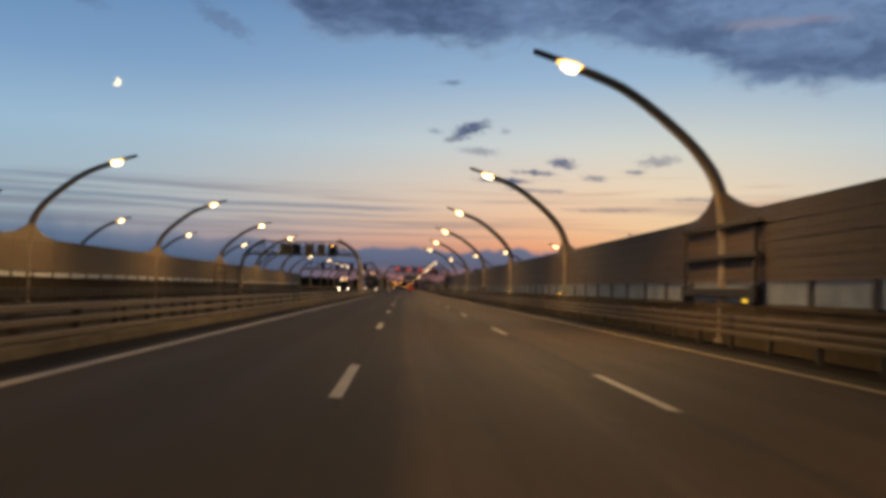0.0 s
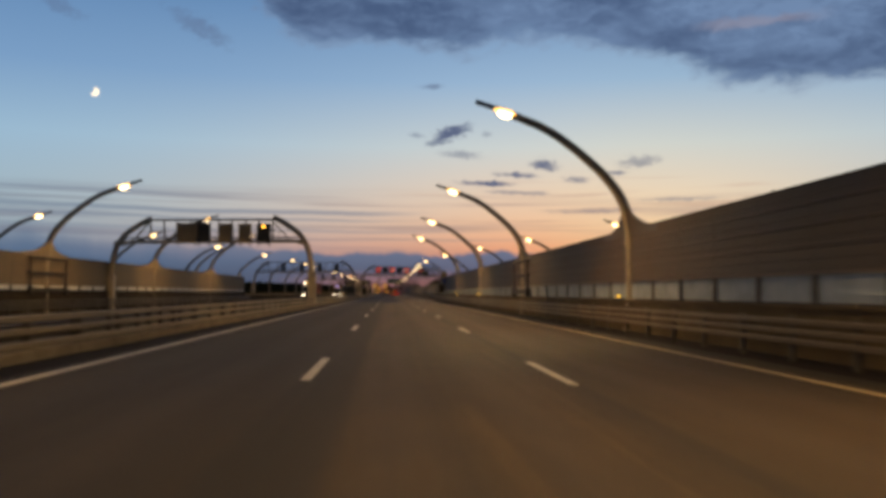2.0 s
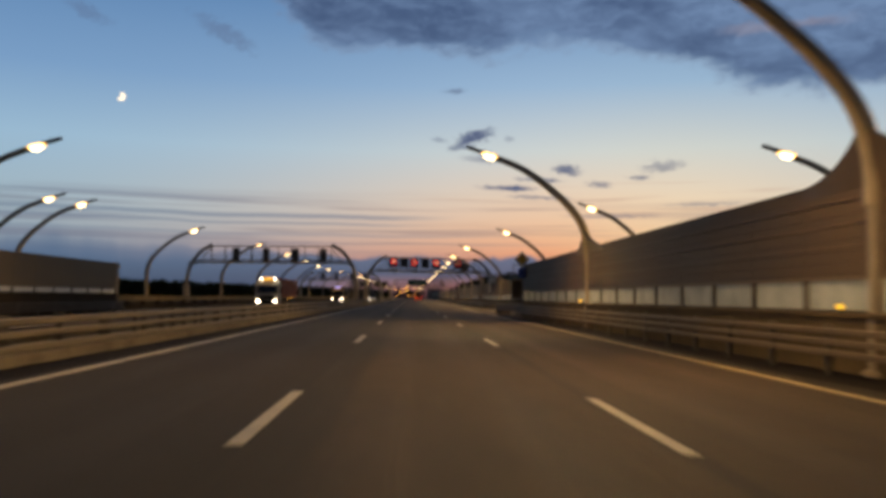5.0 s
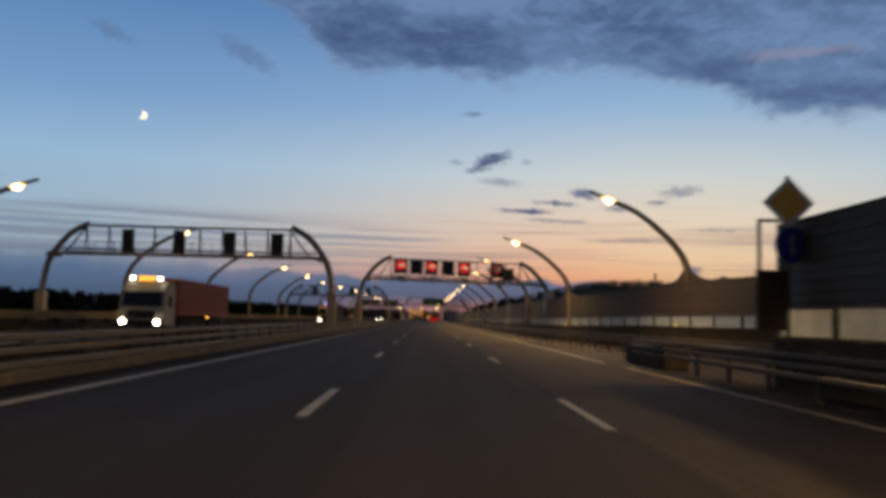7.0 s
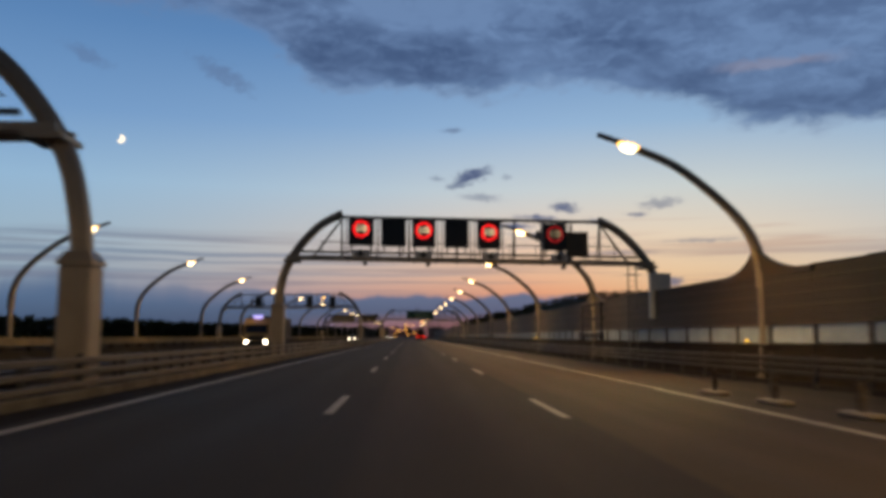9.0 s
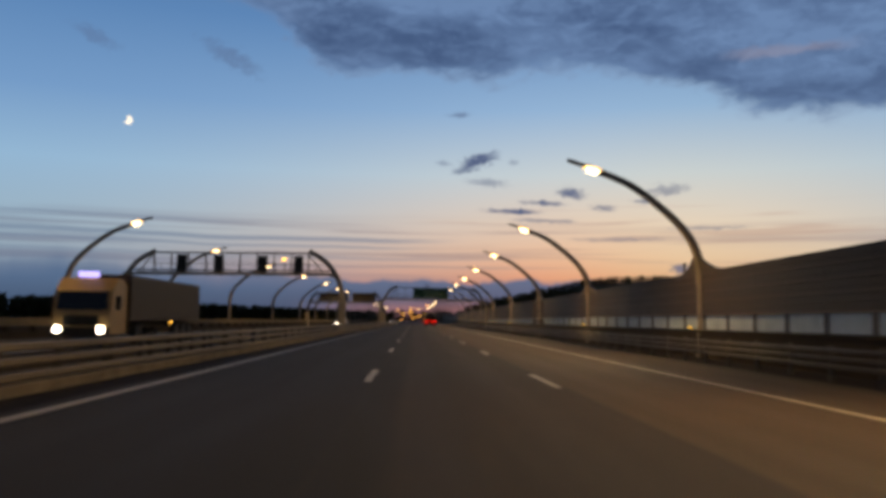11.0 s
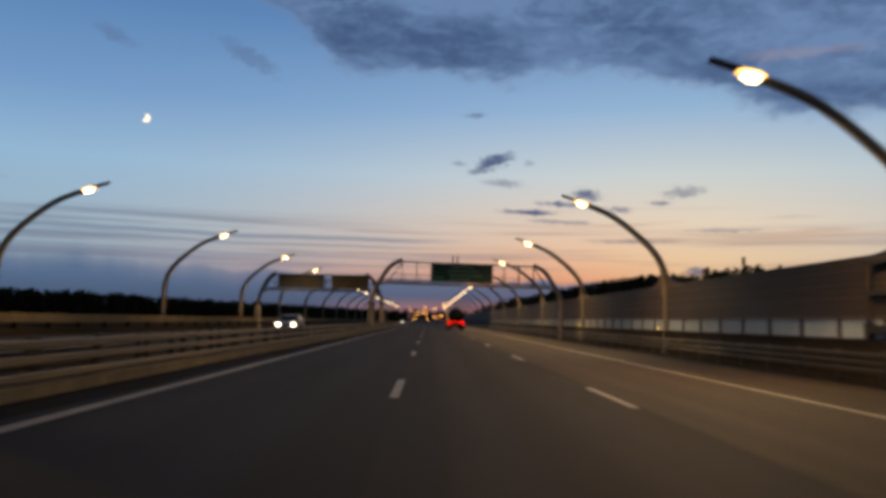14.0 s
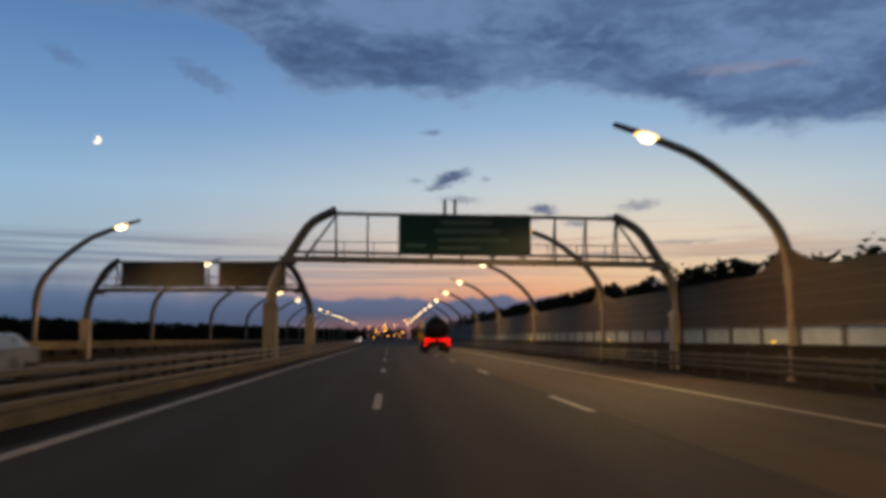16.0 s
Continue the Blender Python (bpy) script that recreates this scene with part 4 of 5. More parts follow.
# own carriageway: speed limit gantry
GY = 248.2
G1 = gantry(GY, -5.65, 14.95, 3.35, 5.44, 7.62, -0.014, "grey steel gantry with four lit speed limit signs and lane arrows", inset_r=3.4)
ox, oz = -5.65, gz(-5.65)
for n_, (x0, x1, z0, z1, lit) in enumerate(((-1.92, -0.58, 6.20, 7.66, 1), (-0.20, 1.12, 6.16, 7.60, 0), (1.44, 2.69, 6.13, 7.58, 1), (3.17, 4.45, 6.10, 7.54, 0),
                                          (4.92, 6.17, 6.05, 7.48, 1), (8.47, 9.68, 5.98, 7.40, 1))):
    z0, z1 = z0 - 0.17, z1 - 0.17
    cb = cabinet(G1, x0 - ox, x1 - ox, z0 - oz, z1 - oz, -0.62, M_BLACK)
    for xx in (x0 - ox - 0.13, x1 - ox + 0.13):
        part("hanger", MB().bar((xx, -0.52, 5.30 - oz - 0.014 * xx), (xx, -0.52, 7.58 - oz - 0.014 * xx), 0.055), M_TRUSS, G1)
        for q in (0.25, 0.55, 0.85):
            part("clip", MB().box(xx - 0.05, xx + 0.05, -0.58, -0.50, z0 - oz + (z1 - z0) * q - 0.02, z0 - oz + (z1 - z0) * q + 0.02), M_TRUSS, G1)
    dim = x0 > 8
    if lit:
        cx, cz = (x0 + x1) / 2 - ox, (z0 + z1) / 2 - oz + 0.15
        part("red_ring", MB().ring((cx, -0.764, cz), 0.345, 0.43), E_RED_D if dim else E_RED, cb, "lit red ring")
        tx = bpy.data.curves.new("digits", "FONT")
        tx.body, tx.size, tx.align_x, tx.align_y, tx.extrude, tx.offset = "110", 0.50, "CENTER", "CENTER", 0.004, 0.010
        tx.materials.append(E_NUM_D if dim else E_NUM)
        to = new("digits", tx)
        to.parent = cb
        to.matrix_basis = pose(cx, -0.775, cz, 90) @ Matrix.Diagonal((0.80, 1, 1, 1))
        tagged(to, "lit pale digits 110")
cabinet(G1, 9.70 - ox, 10.86 - ox, 5.52 - oz, 6.78 - oz, -0.55, M_BACK_W)
for x in (-1.3, 2.05, 5.66, 9.33):
    z = 5.70 - 0.017 * (x - ox) - oz
    pl = part("arrow_plate", MB().box(x - ox - 0.45, x - ox + 0.45, -0.60, -0.56, z - 0.2, z + 0.2, 0.01), M_WHITE, G1, "white lane plate")
    ar = MB()
    ar.loft([[(x - ox + u, yy, z + v) for u, v in ((-0.08, 0.17), (0.08, 0.17), (0.08, 0.03), (0.31, 0.03), (0.0, -0.18), (-0.31, 0.03), (-0.08, 0.03))] for yy in (-0.612, -0.604)])
    part("arrow", ar, M_BLACK, pl, "black down arrow")
    part("camera_box", MB().box(x - ox + 0.15, x - ox + 0.35, -0.5, -0.2, z - 0.62, z - 0.42, 0.02), M_TRUSS, G1)
part("mast_camera", MB().tube([(13.85, -0.5, 6.3), (13.85, -0.5, 6.75)], 0.12, 8), M_TRUSS, G1)
# caged ladder and pale cabinet on the far leg
part("service_cabinet", MB().box(19.8, 20.9, -0.85, -0.45, 2.1, 4.5, 0.03), M_WHITE, G1, "pale service cabinet")
ld_ = MB()
for xx in (18.65, 19.1):
    ld_.bar((xx, -0.6, 0.0), (xx, -0.6, 5.2), 0.05)
for k in range(16):
    ld_.bar((18.65, -0.6, 0.5 + 0.3 * k), (19.1, -0.6, 0.5 + 0.3 * k), 0.03)
part("ladder", ld_, M_TRUSS, G1)
cg = MB()
for k in range(4):
    zz = 2.6 + 0.9 * k
    pts = [(18.87 + 0.42 * math.cos(t), -0.6 - 0.55 * math.sin(t), zz) for t in np.linspace(0, math.pi, 9)]
    cg.tube(pts, 0.02, 5)
part("ladder_cage", cg, M_TRUSS, G1)

# own carriageway: green direction sign
G2 = gantry(402.8, -5.45, 14.5, 3.1, 5.1, 7.30, -0.013, "grey steel gantry with a wide green direction sign")
ox = -5.45
oz = gz(ox)
gs = MB().box(0.68 - ox, 7.1 - ox, -0.70, -0.60, 5.30 - oz, 7.22 - oz, 0.02)
sgn_ = part("green_sign", gs, M_GREEN, G2, "green sign with unreadable white lettering")
for x0, x1, z0, z1 in ((2.7, 5.2, 6.72, 6.92), (2.4, 5.6, 6.30, 6.50), (1.0, 2.0, 5.62, 5.78), (2.6, 6.0, 5.88, 6.06), (2.6, 4.6, 5.50, 5.66)):
    part("lettering_bar", MB().box(x0 - ox, x1 - ox, -0.712, -0.704, z0 - oz, z1 - oz), M_LETTER, sgn_)
for k in range(9):
    x = 0.9 - ox + k * 0.75
    part("rib", MB().box(x, x + 0.06, -0.598, -0.45, 5.25 - oz, 7.25 - oz), M_TRUSS, sgn_)
for x in (2.95, 3.45):
    part("antenna", MB().bar((x - ox, 0, 7.3 - oz), (x - ox, 0, 8.05 - oz), 0.14), M_TRUSS, G2)

# oncoming carriageway: gantries seen from behind
G3 = gantry(116.4, -22.0, -5.30, 3.3, 5.40, 7.22, 0.013, "grey steel gantry over the oncoming carriageway, five sign backs")
for x0, x1 in ((-16.5, -14.85), (-14.8, -13.7), (-13.08, -12.0), (-11.4, -10.32), (-9.88, -8.72)):
    cabinet(G3, x0 + 22.0, x1 + 22.0, 5.36 - gz(-22), 6.98 - gz(-22), -0.62, M_BACK_D if -15 < x0 < -14 or x0 > -10 else M_BACK, True)
part("beacon", MB().tube([(12.7, -0.86, 6.98), (12.7, -0.80, 6.98)], 0.11, 12), E_AMBER, G3, "amber beacon")
for y, x_l, x_r, xs, z_low, z_top, c_low, c_top in (
        (221.2, -27.0, -5.5, ((-10.15, -9.25), (-13.65, -12.8), (-17.4, -16.55), (-21.2, -20.35)), 5.43, 7.48, 5.58, 7.28),
        (326.2, -26.4, -5.8, ((-10.35, -9.5), (-13.65, -12.8), (-17.75, -16.9), (-21.15, -20.25)), 5.30, 7.22, 5.42, 7.05)):
    Gx = gantry(y, x_l, x_r, 3.2, z_low, z_top, 0.006, "grey steel gantry over the oncoming carriageway with narrow sign cabinets")
    for x0, x1 in xs:
        cabinet(Gx, x0 - x_l, x1 - x_l, c_low - gz(x_l), c_top - gz(x_l), -0.2, M_BACK_D, True)
    if y > 300:
        bx = -11.23 - x_l
        part("beacon", MB().tube([(bx, -0.52, 6.76 - gz(x_l)), (bx, -0.46, 6.76 - gz(x_l))], 0.15, 14), E_AMBER, Gx, "amber beacon")
        part("beacon_arm", MB().bar((bx, -0.44, 5.35 - gz(x_l)), (bx, -0.44, 6.95 - gz(x_l)), 0.06), M_TRUSS, Gx)
G5 = gantry(424.0, -21.6, -5.55, 2.2, 4.75, 6.75, 0.004, "grey gantry with two wide sign backs over the oncoming carriageway", dark=True)
for x0, x1, m_ in ((-19.0, -13.1, M_BACK_D), (-12.1, -7.3, M_BACK_W)):
    cabinet(G5, x0 + 21.6, x1 + 21.6, 5.0 - gz(-21.6), 6.72 - gz(-21.6), -0.65, m_, True)

# stout pillar behind the balustrade
pl_ = thing("pillar", "tan concrete pillar with a capped top behind the balustrade", "pillar", at=pose(-29.4, 202.0, -0.9))
part("shaft", MB().box(-0.42, 0.42, -0.42, 0.42, 0.0, 4.75, 0.05), M_FIN_L, pl_)
part("cap", MB().box(-0.52, 0.52, -0.52, 0.52, 4.752, 5.45, 0.14), M_FIN_L, pl_)

# ---- priority sign at the merge ----
sg = thing("road_sign", "yellow diamond priority sign above a blue disc on steel post", "road sign", at=pose(10.1, 178.4, gz(10.1)))
part("post", MB().tube([(0, 0, 0), (0, 0, 5.1)], 0.05, 10), M_STEEL_D, sg, smooth=True)
d = MB()
d.loft([[(0.62 * u, yy, 4.45 + 0.62 * v) for u, v in ((1, 0), (0, 1), (-1, 0), (0, -1))] for yy in (-0.09, -0.06)])
dp = part("diamond", d, M_WHITE, sg, "white diamond border")
d = MB()
d.loft([[(0.47 * u, yy, 4.45 + 0.47 * v) for u, v in ((1, 0), (0, 1), (-1, 0), (0, -1))] for yy in (-0.104, -0.095)])
part("yellow_field", d, M_YELLOW, dp, "yellow field")
bs = part("blue_disc", MB().tube([(0.08, -0.09, 3.45), (0.08, -0.06, 3.45)], 0.42, 28), M_BLUE, sg, "round blue sign")
part("arrow", MB().bar((0.08, -0.1, 3.2), (0.08, -0.1, 3.7), 0.02, 0.09), M_WHITE, bs, "white arrow")
fr = MB()
for a_, c_ in (((-0.68, 0, 1.4), (-0.68, 0, 4.05)), ((-0.68, 0, 4.02), (0, 0, 4.02))):
    fr.bar(a_, c_, 0.07)
part("side_frame", fr, M_STEEL_D, sg)
part("sign_box", MB().box(-0.76, -0.06, -0.06, 0.05, 1.42, 2.84, 0.02), M_FIN, sg)

# crash cushion at the nose of the barrier
cc = thing("crash_cushion", "low dark crash cushion at the barrier nose", "crash cushion", at=pose(9.75, 186, gz(9.75)))
for k in range(5):
    part("bay", MB().box(-0.45 + 0.03 * k, 0.45 - 0.03 * k, k * 1.1, k * 1.1 + 1.02, 0.0, 0.82 - 0.03 * k, 0.05), M_CONC_D, cc)

# flexible lane posts on long rubber feet, in a tapering row across the gore
dl = thing("lane_divider", "flexible brown lane post on a long pale rubber foot", "lane divider", "lane dividers at the merge")
part("foot", MB().box(-0.16, 0.16, -0.55, 0.55, 0, 0.11, 0.04), M_FIN_L, dl, "pale rubber foot")
part("tube", MB().tube([(0, 0, 0.11), (0, 0, 0.62), (0, 0, 0.65)], [0.065, 0.055, 0.03], 10), M_FIN, dl, "brown flexible post", smooth=True)
for z in (0.28, 0.48):
    part("band", MB().tube([(0, 0, z), (0, 0, z + 0.09)], [0.068, 0.066], 10), M_CONC_D, dl, "dull reflective band", smooth=True)
TAPER = ((188, 11.2), (205, 10.75), (213, 10.2), (219, 9.3), (226, 8.75))
for k in range(12):
    y = 192.3 + 2.9 * k
    copy_thing(dl, pose(along(TAPER, y), y, gz(along(TAPER, y)), 0, 0, 4))
for o in (*dl.children_recursive, dl):
    bpy.data.objects.remove(o)


# ---- vehicles ----
def wheel(parent, x, y, r=0.5, w=0.28):
    t = MB()
    prof = ((r * 0.62, -w / 2), (r * 0.95, -w / 2), (r, -w * 0.35), (r, w * 0.35), (r * 0.95, w / 2), (r * 0.62, w / 2))
    t.loft([[(x + u, y + q * math.cos(k * math.tau / 20), r + q * math.sin(k * math.tau / 20)) for k in range(20)] for q, u in prof], caps=True)
    ob = part("wheel", t, M_RUBBER, parent, "black tyre", smooth=True)
    part("rim", MB().tube([(x - w * 0.4, y, r), (x + w * 0.4, y, r)], r * 0.58, 16), M_RIM, ob, "steel rim", smooth=True)


def cab(th, y0, sgn, m):
    """A flat-nosed truck cab whose front faces sgn along y; its back is at y0."""
    k = 0.8
    def Y(v):
        return y0 + sgn * v
    c = MB()
    prof = ((0.0, 0.55), (0.0, 3.35 * k), (0.5, 3.75 * k), (1.3, 3.75 * k), (1.95, 3.0 * k), (2.15, 1.8 * k), (2.2, 0.55))
    c.loft([[(x * s, Y(v), z) for v, z in prof] for x, s in ((-1.24, 0.96), (-1.24, 1), (1.24, 1), (1.24, 0.96))])
    part("cab", c, m, th)
    part("windscreen", MB().loft([[(x, Y(v + o), z) for x, v, z in ((-1.08, 2.13, 2.0 * k), (1.08, 2.13, 2.0 * k), (1.05, 1.93, 3.0 * k), (-1.05, 1.93, 3.0 * k))] for o in (0.0, 0.03)]), M_WIND, th, "dark windscreen")
    part("grille", MB().box(-0.75, 0.75, min(Y(2.17), Y(2.24)), max(Y(2.17), Y(2.24)), 0.92, 1.35, 0.02), M_CHASSIS, th)
    part("bumper", MB().box(-1.24, 1.24, min(Y(2.1), Y(2.36)), max(Y(2.1), Y(2.36)), 0.38, 0.85, 0.05), M_CHASSIS, th)
    for s in (-1, 1):
        part("headlight", MB().tube([(s * 0.92, Y(2.3), 0.74), (s * 0.92, Y(2.40), 0.74)], 0.15, 14), E_HEAD, th, "lit headlight")
        part("mirror", MB().box(s * 1.42 - 0.1, s * 1.42 + 0.1, min(Y(1.7), Y(1.8)), max(Y(1.7), Y(1.8)), 1.6, 2.2, 0.03), M_CHASSIS, th)


def tanker():
    th = thing("tanker_truck", "dark tanker truck seen from behind with red tail lights", "truck", at=pose(4.6, 438.0, gz(4.6)))
    part("chassis", MB().box(-0.55, 0.55, 0.1, 11.5, 0.72, 0.98, 0.03), M_CHASSIS, th)
    k = 26
    tank = MB()
    tank.loft([[(1.16 * s * math.cos(a * math.tau / k), y, 2.18 + 1.08 * s * math.sin(a * math.tau / k)) for a in range(k)]
               for y, s in ((0.1, 0.25), (0.02 + 0.15, 0.75), (0.35, 0.95), (0.55, 1.0), (9.0, 1.0), (9.3, 0.9), (9.4, 0.4))])
    tk = part("tank", tank, M_TANK, th, "dull dark tank", smooth=True)
    for y in (2.5, 5.0, 7.5):
        part("band", MB().loft([[(1.18 * math.cos(a * math.tau / k), yy, 2.18 + 1.10 * math.sin(a * math.tau / k)) for a in range(k)] for yy in (y, y + 0.12)]), M_STEEL_D, tk)
    part("walkway", MB().box(-0.3, 0.3, 0.8, 9.0, 3.27, 3.36, 0.02), M_STEEL_D, th)
    part("rear_panel", MB().box(-1.2, 1.2, -0.02, 0.12, 0.95, 1.40, 0.03), M_CHASSIS, th)
    part("bumper", MB().box(-1.2, 1.2, -0.06, 0.10, 0.48, 0.66, 0.03), M_CHASSIS, th)
    for s in (-1, 1):
        part("tail_light", MB().box(s * 0.85 - 0.33, s * 0.85 + 0.33, -0.09, -0.02, 1.04, 1.28, 0.02), E_TAIL, th, "lit red tail light")
        part("low_light", MB().tube([(s * 1.05, -0.10, 0.74), (s * 1.05, -0.03, 0.74)], 0.12, 12), E_TAIL, th, "lit red lamp")
        part("mid_light", MB().tube([(s * 0.26, -0.09, 1.16), (s * 0.26, -0.02, 1.16)], 0.11, 12), E_TAIL, th, "lit red lamp")
        part("mudguard", MB().box(s * 0.95 - 0.3, s * 0.95 + 0.3, -0.02, 0.03, 0.30, 0.9, 0.01), M_CHASSIS, th)
        for y in (1.0, 2.3, 3.6, 9.9, 12.4):
            wheel(th, s * 0.98, y)
    cab(th, 10.6, 1, M_CAB_Y)
    return th


def box_truck(x, y, m_box, lab, sign_col, roof=True, m_cab=None):
    """A truck that faces the camera, with a cab light bar and a long box behind."""
    th = thing("box_truck", lab, "truck", at=pose(x, y, gz(x)))
    cab(th, 2.4, -1, m_cab or M_CAB_W)
    bx = MB().box(-1.25, 1.25, 2.7, 15.0, 1.12, 3.25, 0.04)
    bo = part("box_body", bx, m_box, th)
    rib_me = MB().box(-0.015, 0.015, 0.0, 0.25, 1.25, 3.1, 0.006).mesh("rib")
    for k in range(20):
        for s in (-1, 1):
            part("rib", rib_me, m_box, bo).matrix_basis = pose(s * 1.262, 2.9 + 0.6 * k, 0)
    part("chassis", MB().box(-0.5, 0.5, 0.6, 14.8, 0.75, 1.1, 0.03), M_CHASSIS, th)
    part("roof_sign", MB().box(-0.45, 0.45, 0.85, 0.95, 3.02, 3.28, 0.03), sign_col, th, "lit roof sign")
    for s in (-1, 1):
        if roof:
            part("roof_lamp", MB().tube([(s * 0.75, 0.78, 3.14), (s * 0.75, 0.86, 3.14)], 0.10, 10), E_HEAD, th)
        part("side_lamp", MB().box(s * 1.28 - 0.02, s * 1.28 + 0.02, 9.0, 9.2, 1.0, 1.1), E_AMBER, th)
        for yy in (1.2, 4.4, 10.8, 12.1, 13.4):
            wheel(th, s * 0.98, yy)
    return th


def car(x, y):
    th = thing("car", "silver saloon car facing the camera with lit headlights", "car", at=pose(x, y, gz(x)))
    prof = ((0.0, 0.35), (0.0, 0.62), (0.15, 0.78), (1.15, 0.95), (1.9, 1.40), (3.2, 1.44), (3.95, 1.05), (4.45, 0.98), (4.5, 0.35))
    b_ = MB()
    b_.loft([[(xx * (1 - max(0, z - 0.9) * 0.35), yy, z) for yy, z in prof] for xx in (-0.86, -0.82, 0.82, 0.86)])
    part("body", b_, M_CAR, th)
    part("windscreen", MB().loft([[(xx, yy - o, z) for xx, yy, z in ((-0.68, 1.24, 0.99), (0.68, 1.24, 0.99), (0.58, 1.85, 1.38), (-0.58, 1.85, 1.38))] for o in (0.0, 0.03)]), M_WIND, th, "dark windscreen")
    part("grille", MB().box(-0.4, 0.4, -0.03, 0.02, 0.42, 0.6, 0.01), M_CHASSIS, th)
    for s in (-1, 1):
        part("headlight", MB().box(s * 0.62 - 0.17, s * 0.62 + 0.17, -0.06, 0.03, 0.58, 0.72, 0.02), E_HEAD, th, "lit headlight")
        for yy in (0.85, 3.6):
            wheel(th, s * 0.76, yy, 0.32, 0.2)
    return th


tanker()
box_truck(-14.0, 204.5, M_BOX_R, "white-cabbed truck with a red container and lit headlights", glowing("amber_roof_sign", (1.0, 0.5, 0.06), 1.6))
box_truck(-13.4, 284.5, M_FIN, "dark brown box truck with a tan cab and lit headlights", glowing("violet_roof_light", (0.45, 0.4, 1.0), 2.0), False, M_CAB_T)
car(-11.0, 383.5)
car(-9.6, 640.0)

# glow of a far junction at the end of the straight
jl = thing("far_lights", "cluster of distant amber lights at the end of the road", "street lights", kind="stuff")
fm = MB()
for k in range(18):
    x, y, z = random.uniform(-16, 14), random.uniform(900, 1350), random.uniform(1.0, 17.0)
    fm.tube([(x, y - 0.1, z), (x, y + 0.1, z)], random.uniform(0.35, 0.6), 10)
part("lights", fm, E_FAR, jl)


# amber reflectors on the parapet beside the lamps; their glow replaces headlight glint
mk = thing("marker_lamp", "small amber reflector on the barrier parapet, its glint made to glow", "marker lamp", "marker lamps along the barrier")
part("bracket", MB().box(-0.03, 0.05, -0.05, 0.05, 0.0, 0.10, 0.01), M_CHASSIS, mk)
part("lens", MB().tube([(-0.03, -0.055, 0.13), (-0.03, -0.02, 0.13)], 0.06, 12), glowing("amber_reflector_glint", (1.0, 0.62, 0.05), 1.6), mk, "amber reflector lens with its headlight glint as glow")
for k in range(-1, 17):
    y = LAMP_R + STEP * k + (1.2 if k % 3 else -2.0)
    x = along(BAR_A, y) if k <= 5 else along(BAR_B, y)
    copy_thing(mk, pose(x - 0.14, y, (gz(x) + 1.24) if k <= 5 else (base_b(x) + 1.25)))
for o in (*mk.children_recursive, mk):
    bpy.data.objects.remove(o)

# a lattice mast beyond the trees
ms = thing("radio_mast", "dark steel lattice mast rising behind the trees", "mast", at=pose(164, 745, -1.15))
for sx, sy in ((-1, -1), (1, -1), (1, 1), (-1, 1)):
    part("leg", MB().bar((sx * 1.3, sy * 1.3, 0), (sx * 0.45, sy * 0.45, 39), 0.22), M_STEEL_D, ms)
mb = MB()
for k in range(12):
    r0, r1, z0, z1 = 1.3 - 0.85 * k / 12, 1.3 - 0.85 * (k + 1) / 12, 39 * k / 12, 39 * (k + 1) / 12
    for a_, c_ in (((-1, -1), (1, -1)), ((1, -1), (1, 1)), ((1, 1), (-1, 1)), ((-1, 1), (-1, -1))):
        mb.bar((a_[0] * r0, a_[1] * r0, z0), (c_[0] * r1, c_[1] * r1, z1), 0.12)
        mb.bar((a_[0] * r1, a_[1] * r1, z1), (c_[0] * r1, c_[1] * r1, z1), 0.10)
part("bracing", mb, M_STEEL_D, ms)
part("antenna_panel", MB().box(-0.8, 0.8, -0.9, -0.6, 35.5, 38.5, 0.05), M_BACK, ms)


# ---- woods ----
def woods(name, rows, label, leaf_n, size):
    """Trees as tapered trunks with limbs and crowns of many small leaf clumps, in two meshes."""
    th = thing(name, label, "trees", kind="stuff")
    tr, cr = MB(), MB()
    for x, y, h, *foot in rows:
        z0 = foot[0] if foot else -1.15
        tr.tube([(x, y, z0), (x + h * 0.02, y, z0 + h * 0.45), (x, y, z0 + h * 0.85)], [h * 0.02, h * 0.014, h * 0.005], 5)
        for q in range(3):
            a = random.uniform(0, math.tau)
            zz = z0 + h * random.uniform(0.35, 0.6)
            tr.tube([(x, y, zz), (x + math.cos(a) * h * 0.2, y + math.sin(a) * h * 0.2, zz + h * 0.18)], [h * 0.008, h * 0.003], 4)
        wide = h * random.uniform(0.28, 0.42)
        for q in range(leaf_n):
            a, u = random.uniform(0, math.tau), random.random()
            zc = z0 + h * (0.06 + 0.92 * u)
            rr = wide * math.sqrt(random.random()) * (1.15 - 0.75 * u) * (0.6 + 0.4 * math.sin(3 * a + x))
            p = Vector((x + rr * math.cos(a), y + rr * math.sin(a), zc))
            s = size * h * random.uniform(0.6, 1.4)
            o = len(cr.v)
            for j in range(4):
                cr.v.append(tuple(p + Vector((random.uniform(-1, 1), random.uniform(-1, 1), random.uniform(-0.7, 0.7))) * s))
            cr.f += [(o, o + 1, o + 2), (o, o + 1, o + 3), (o + 1, o + 2, o + 3), (o, o + 2, o + 3)]
    part("trunks", tr, M_BARK, th)
    part("crowns", cr, M_LEAF, th)
    return th


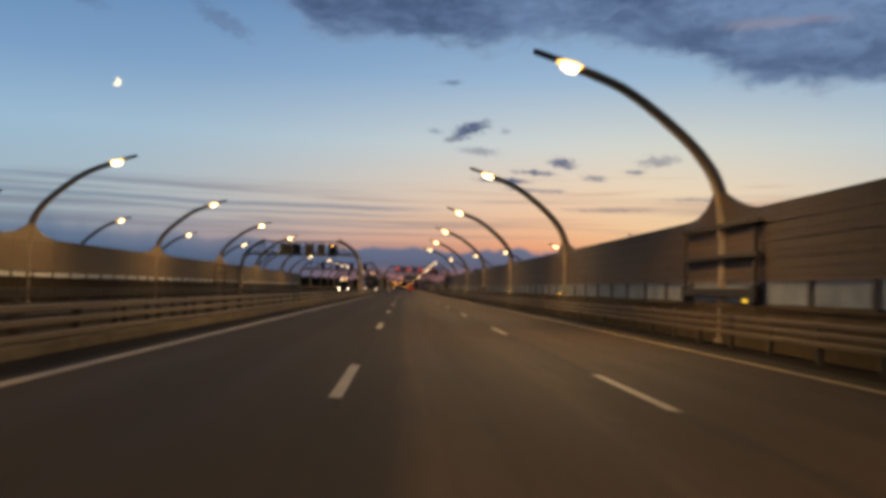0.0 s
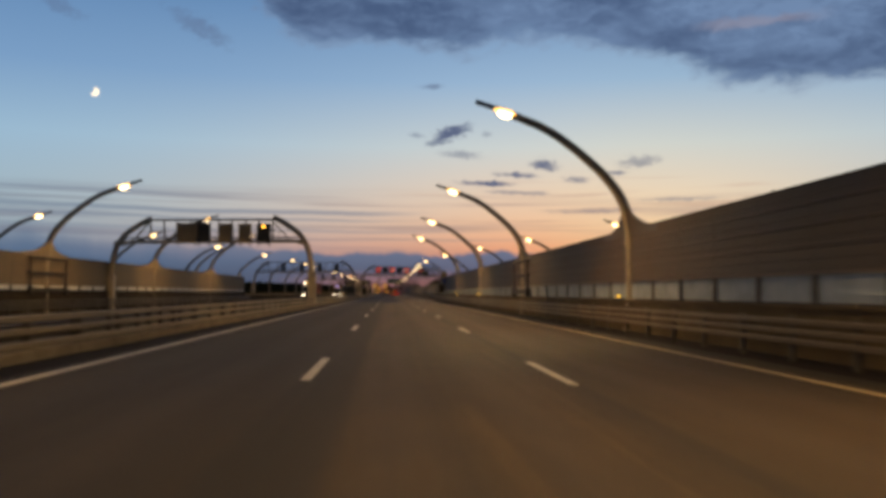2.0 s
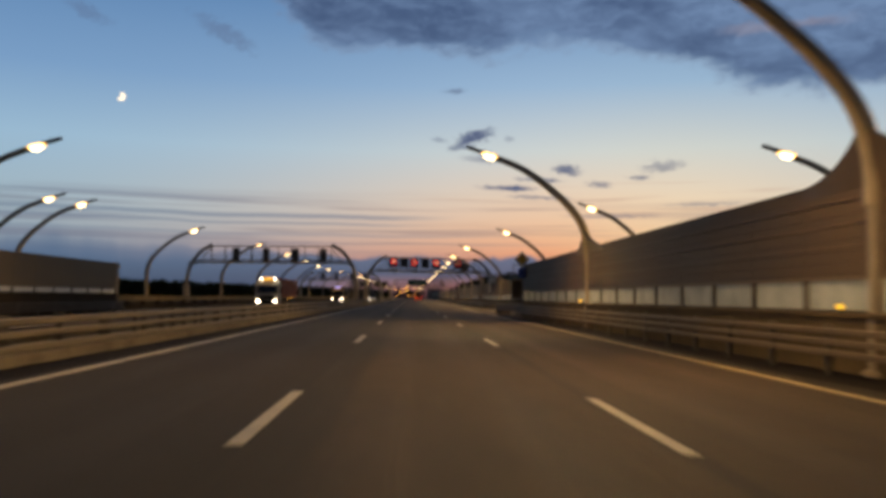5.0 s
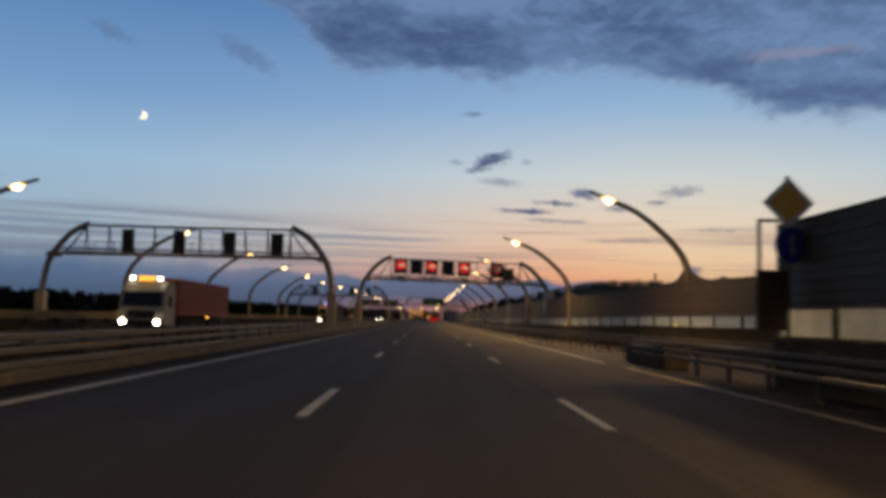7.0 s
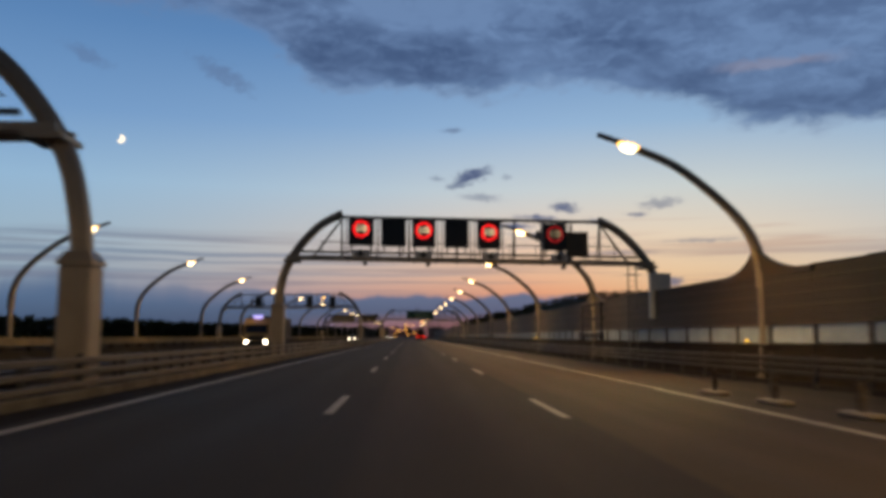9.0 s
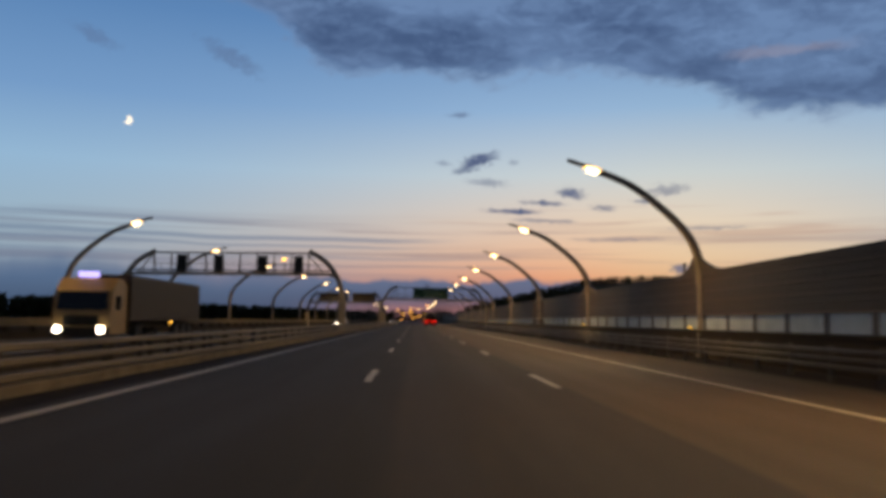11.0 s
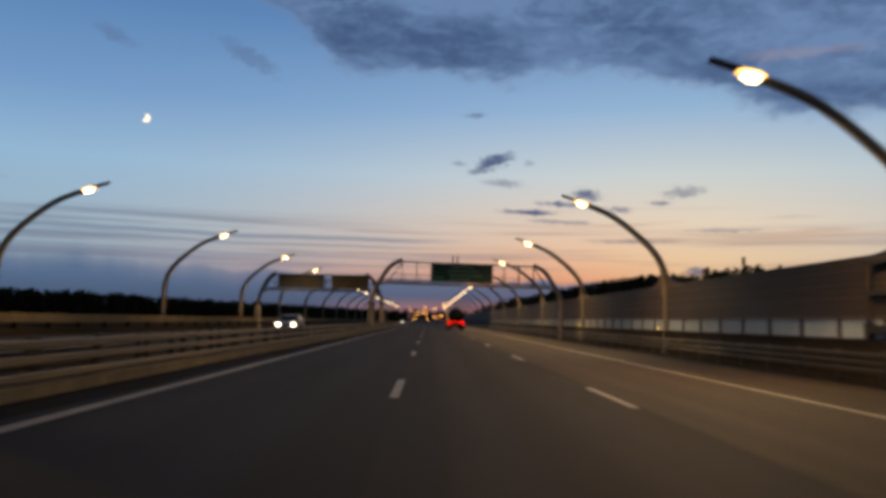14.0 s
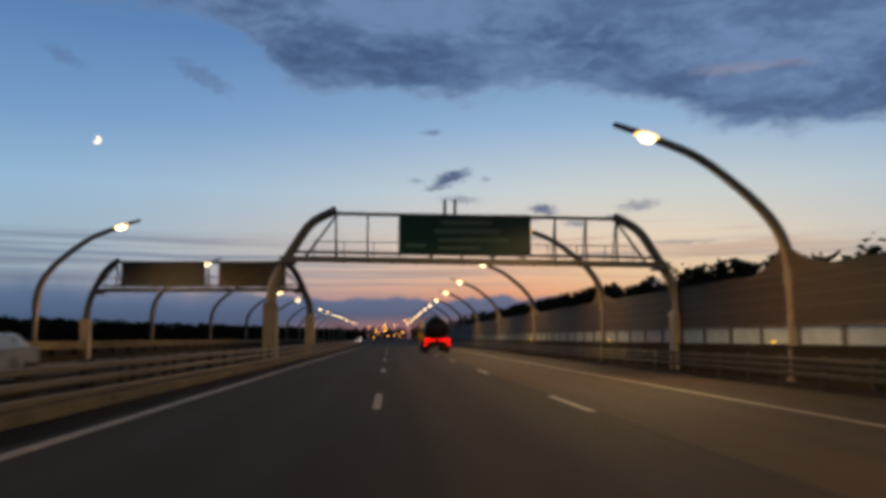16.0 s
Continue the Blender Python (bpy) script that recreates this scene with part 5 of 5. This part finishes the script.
HIGH = ((200, 5.2), (225, 6.1), (245, 6.0), (262, 5.0), (300, 4.2), (380, 5.0), (397, 7.1), (412, 7.7), (425, 8.1), (459, 8.5), (500, 8.8), (560, 9.5), (700, 10.5), (1100, 12.0))
rows = []
for k in range(330):
    y = 216 + k * 1.9 + random.uniform(-1.5, 1.5)
    for r in range(3):
        grow = along(HIGH, y) * (1.0 + 0.06 * math.sin(y * 0.13) + 0.04 * math.sin(y * 0.37 + r))
        rows.append((random.uniform(30, 33) + r * 3.5 + 0.03 * max(0, y - 450), y, 1.15 + grow * random.uniform(0.90, 1.03)))
woods("roadside_trees", rows, "dark leafy trees rising behind the noise barrier", 110, 0.06)
rows = []
for k in range(1100):
    t = random.random()
    rows.append((-330 + 270 * t + random.uniform(-30, 30), 420 + 1150 * t + random.uniform(-30, 30), random.uniform(12.5, 15.5)))
for k in range(260):
    rows.append((random.uniform(-620, -330), random.uniform(300, 480), random.uniform(11.5, 14)))
woods("far_woods", rows, "dark belt of woods along the horizon", 46, 0.13)
rows = [(random.uniform(-190, 260), random.uniform(1520, 1720), random.uniform(12, 19)) for k in range(260)]
woods("far_woods", rows, "dark belt of woods where the road ends", 46, 0.13)
rows = [(random.uniform(70, 420), random.uniform(700, 1300), random.uniform(10, 18)) for k in range(240)]
woods("far_woods", rows, "dark belt of woods along the horizon", 46, 0.13)

# a wooded rise in the distance beyond the barrier: azimuth against crest angle and distance, seen from the middle of the road
RISE = ((2.5, 0.5), (3.5, 1.0), (5.0, 1.5), (7.0, 1.85), (8.7, 2.25), (10.6, 2.65), (12.0, 2.9), (14.0, 3.05), (16.0, 3.1), (18.5, 3.0), (22.0, 3.2), (26.0, 3.0), (34.0, 1.2))
AWAY = ((2.5, 2200), (10.0, 2000), (14.0, 1500), (20.0, 1050), (34.0, 950))


def rise(a, f=1.0):
    """A point of the rise at azimuth a, at the share f of the crest's distance, and the crest's height there."""
    d = along(AWAY, a)
    return 1.3 + d * f * math.sin(radians(a)), 235 + d * f * math.cos(radians(a)), 1.3 + d * math.tan(radians(along(RISE, a)))


hl = MB()
rows = []
for k in range(64):
    a = 2.5 + 0.5 * k
    top = max(0.0, rise(a)[2] - 11.0)
    rows.append([(*rise(a, f)[:2], -1.6 + (top + 1.6) * q) for f, q in ((0.72, 0.0), (0.82, 0.22), (0.92, 0.72), (1.0, 1.0), (1.08, 0.9), (1.3, 0.0))])
hl.sheet(rows)
tagged(part("hillside", hl, M_LEAF), "dark wooded hillside in the distance", "hill", kind="structure")
rows = []
for k in range(620):
    a, f = random.uniform(2.8, 33.0), random.uniform(0.95, 1.01)
    x, y, top = rise(a, f)
    h = random.uniform(9.0, 13.5)
    rows.append((x, y, h, max(-1.2, top - 12.5 - 60 * (1.0 - f))))
woods("far_woods", rows, "dark belt of woods along the crest of a distant hill", 40, 0.14)
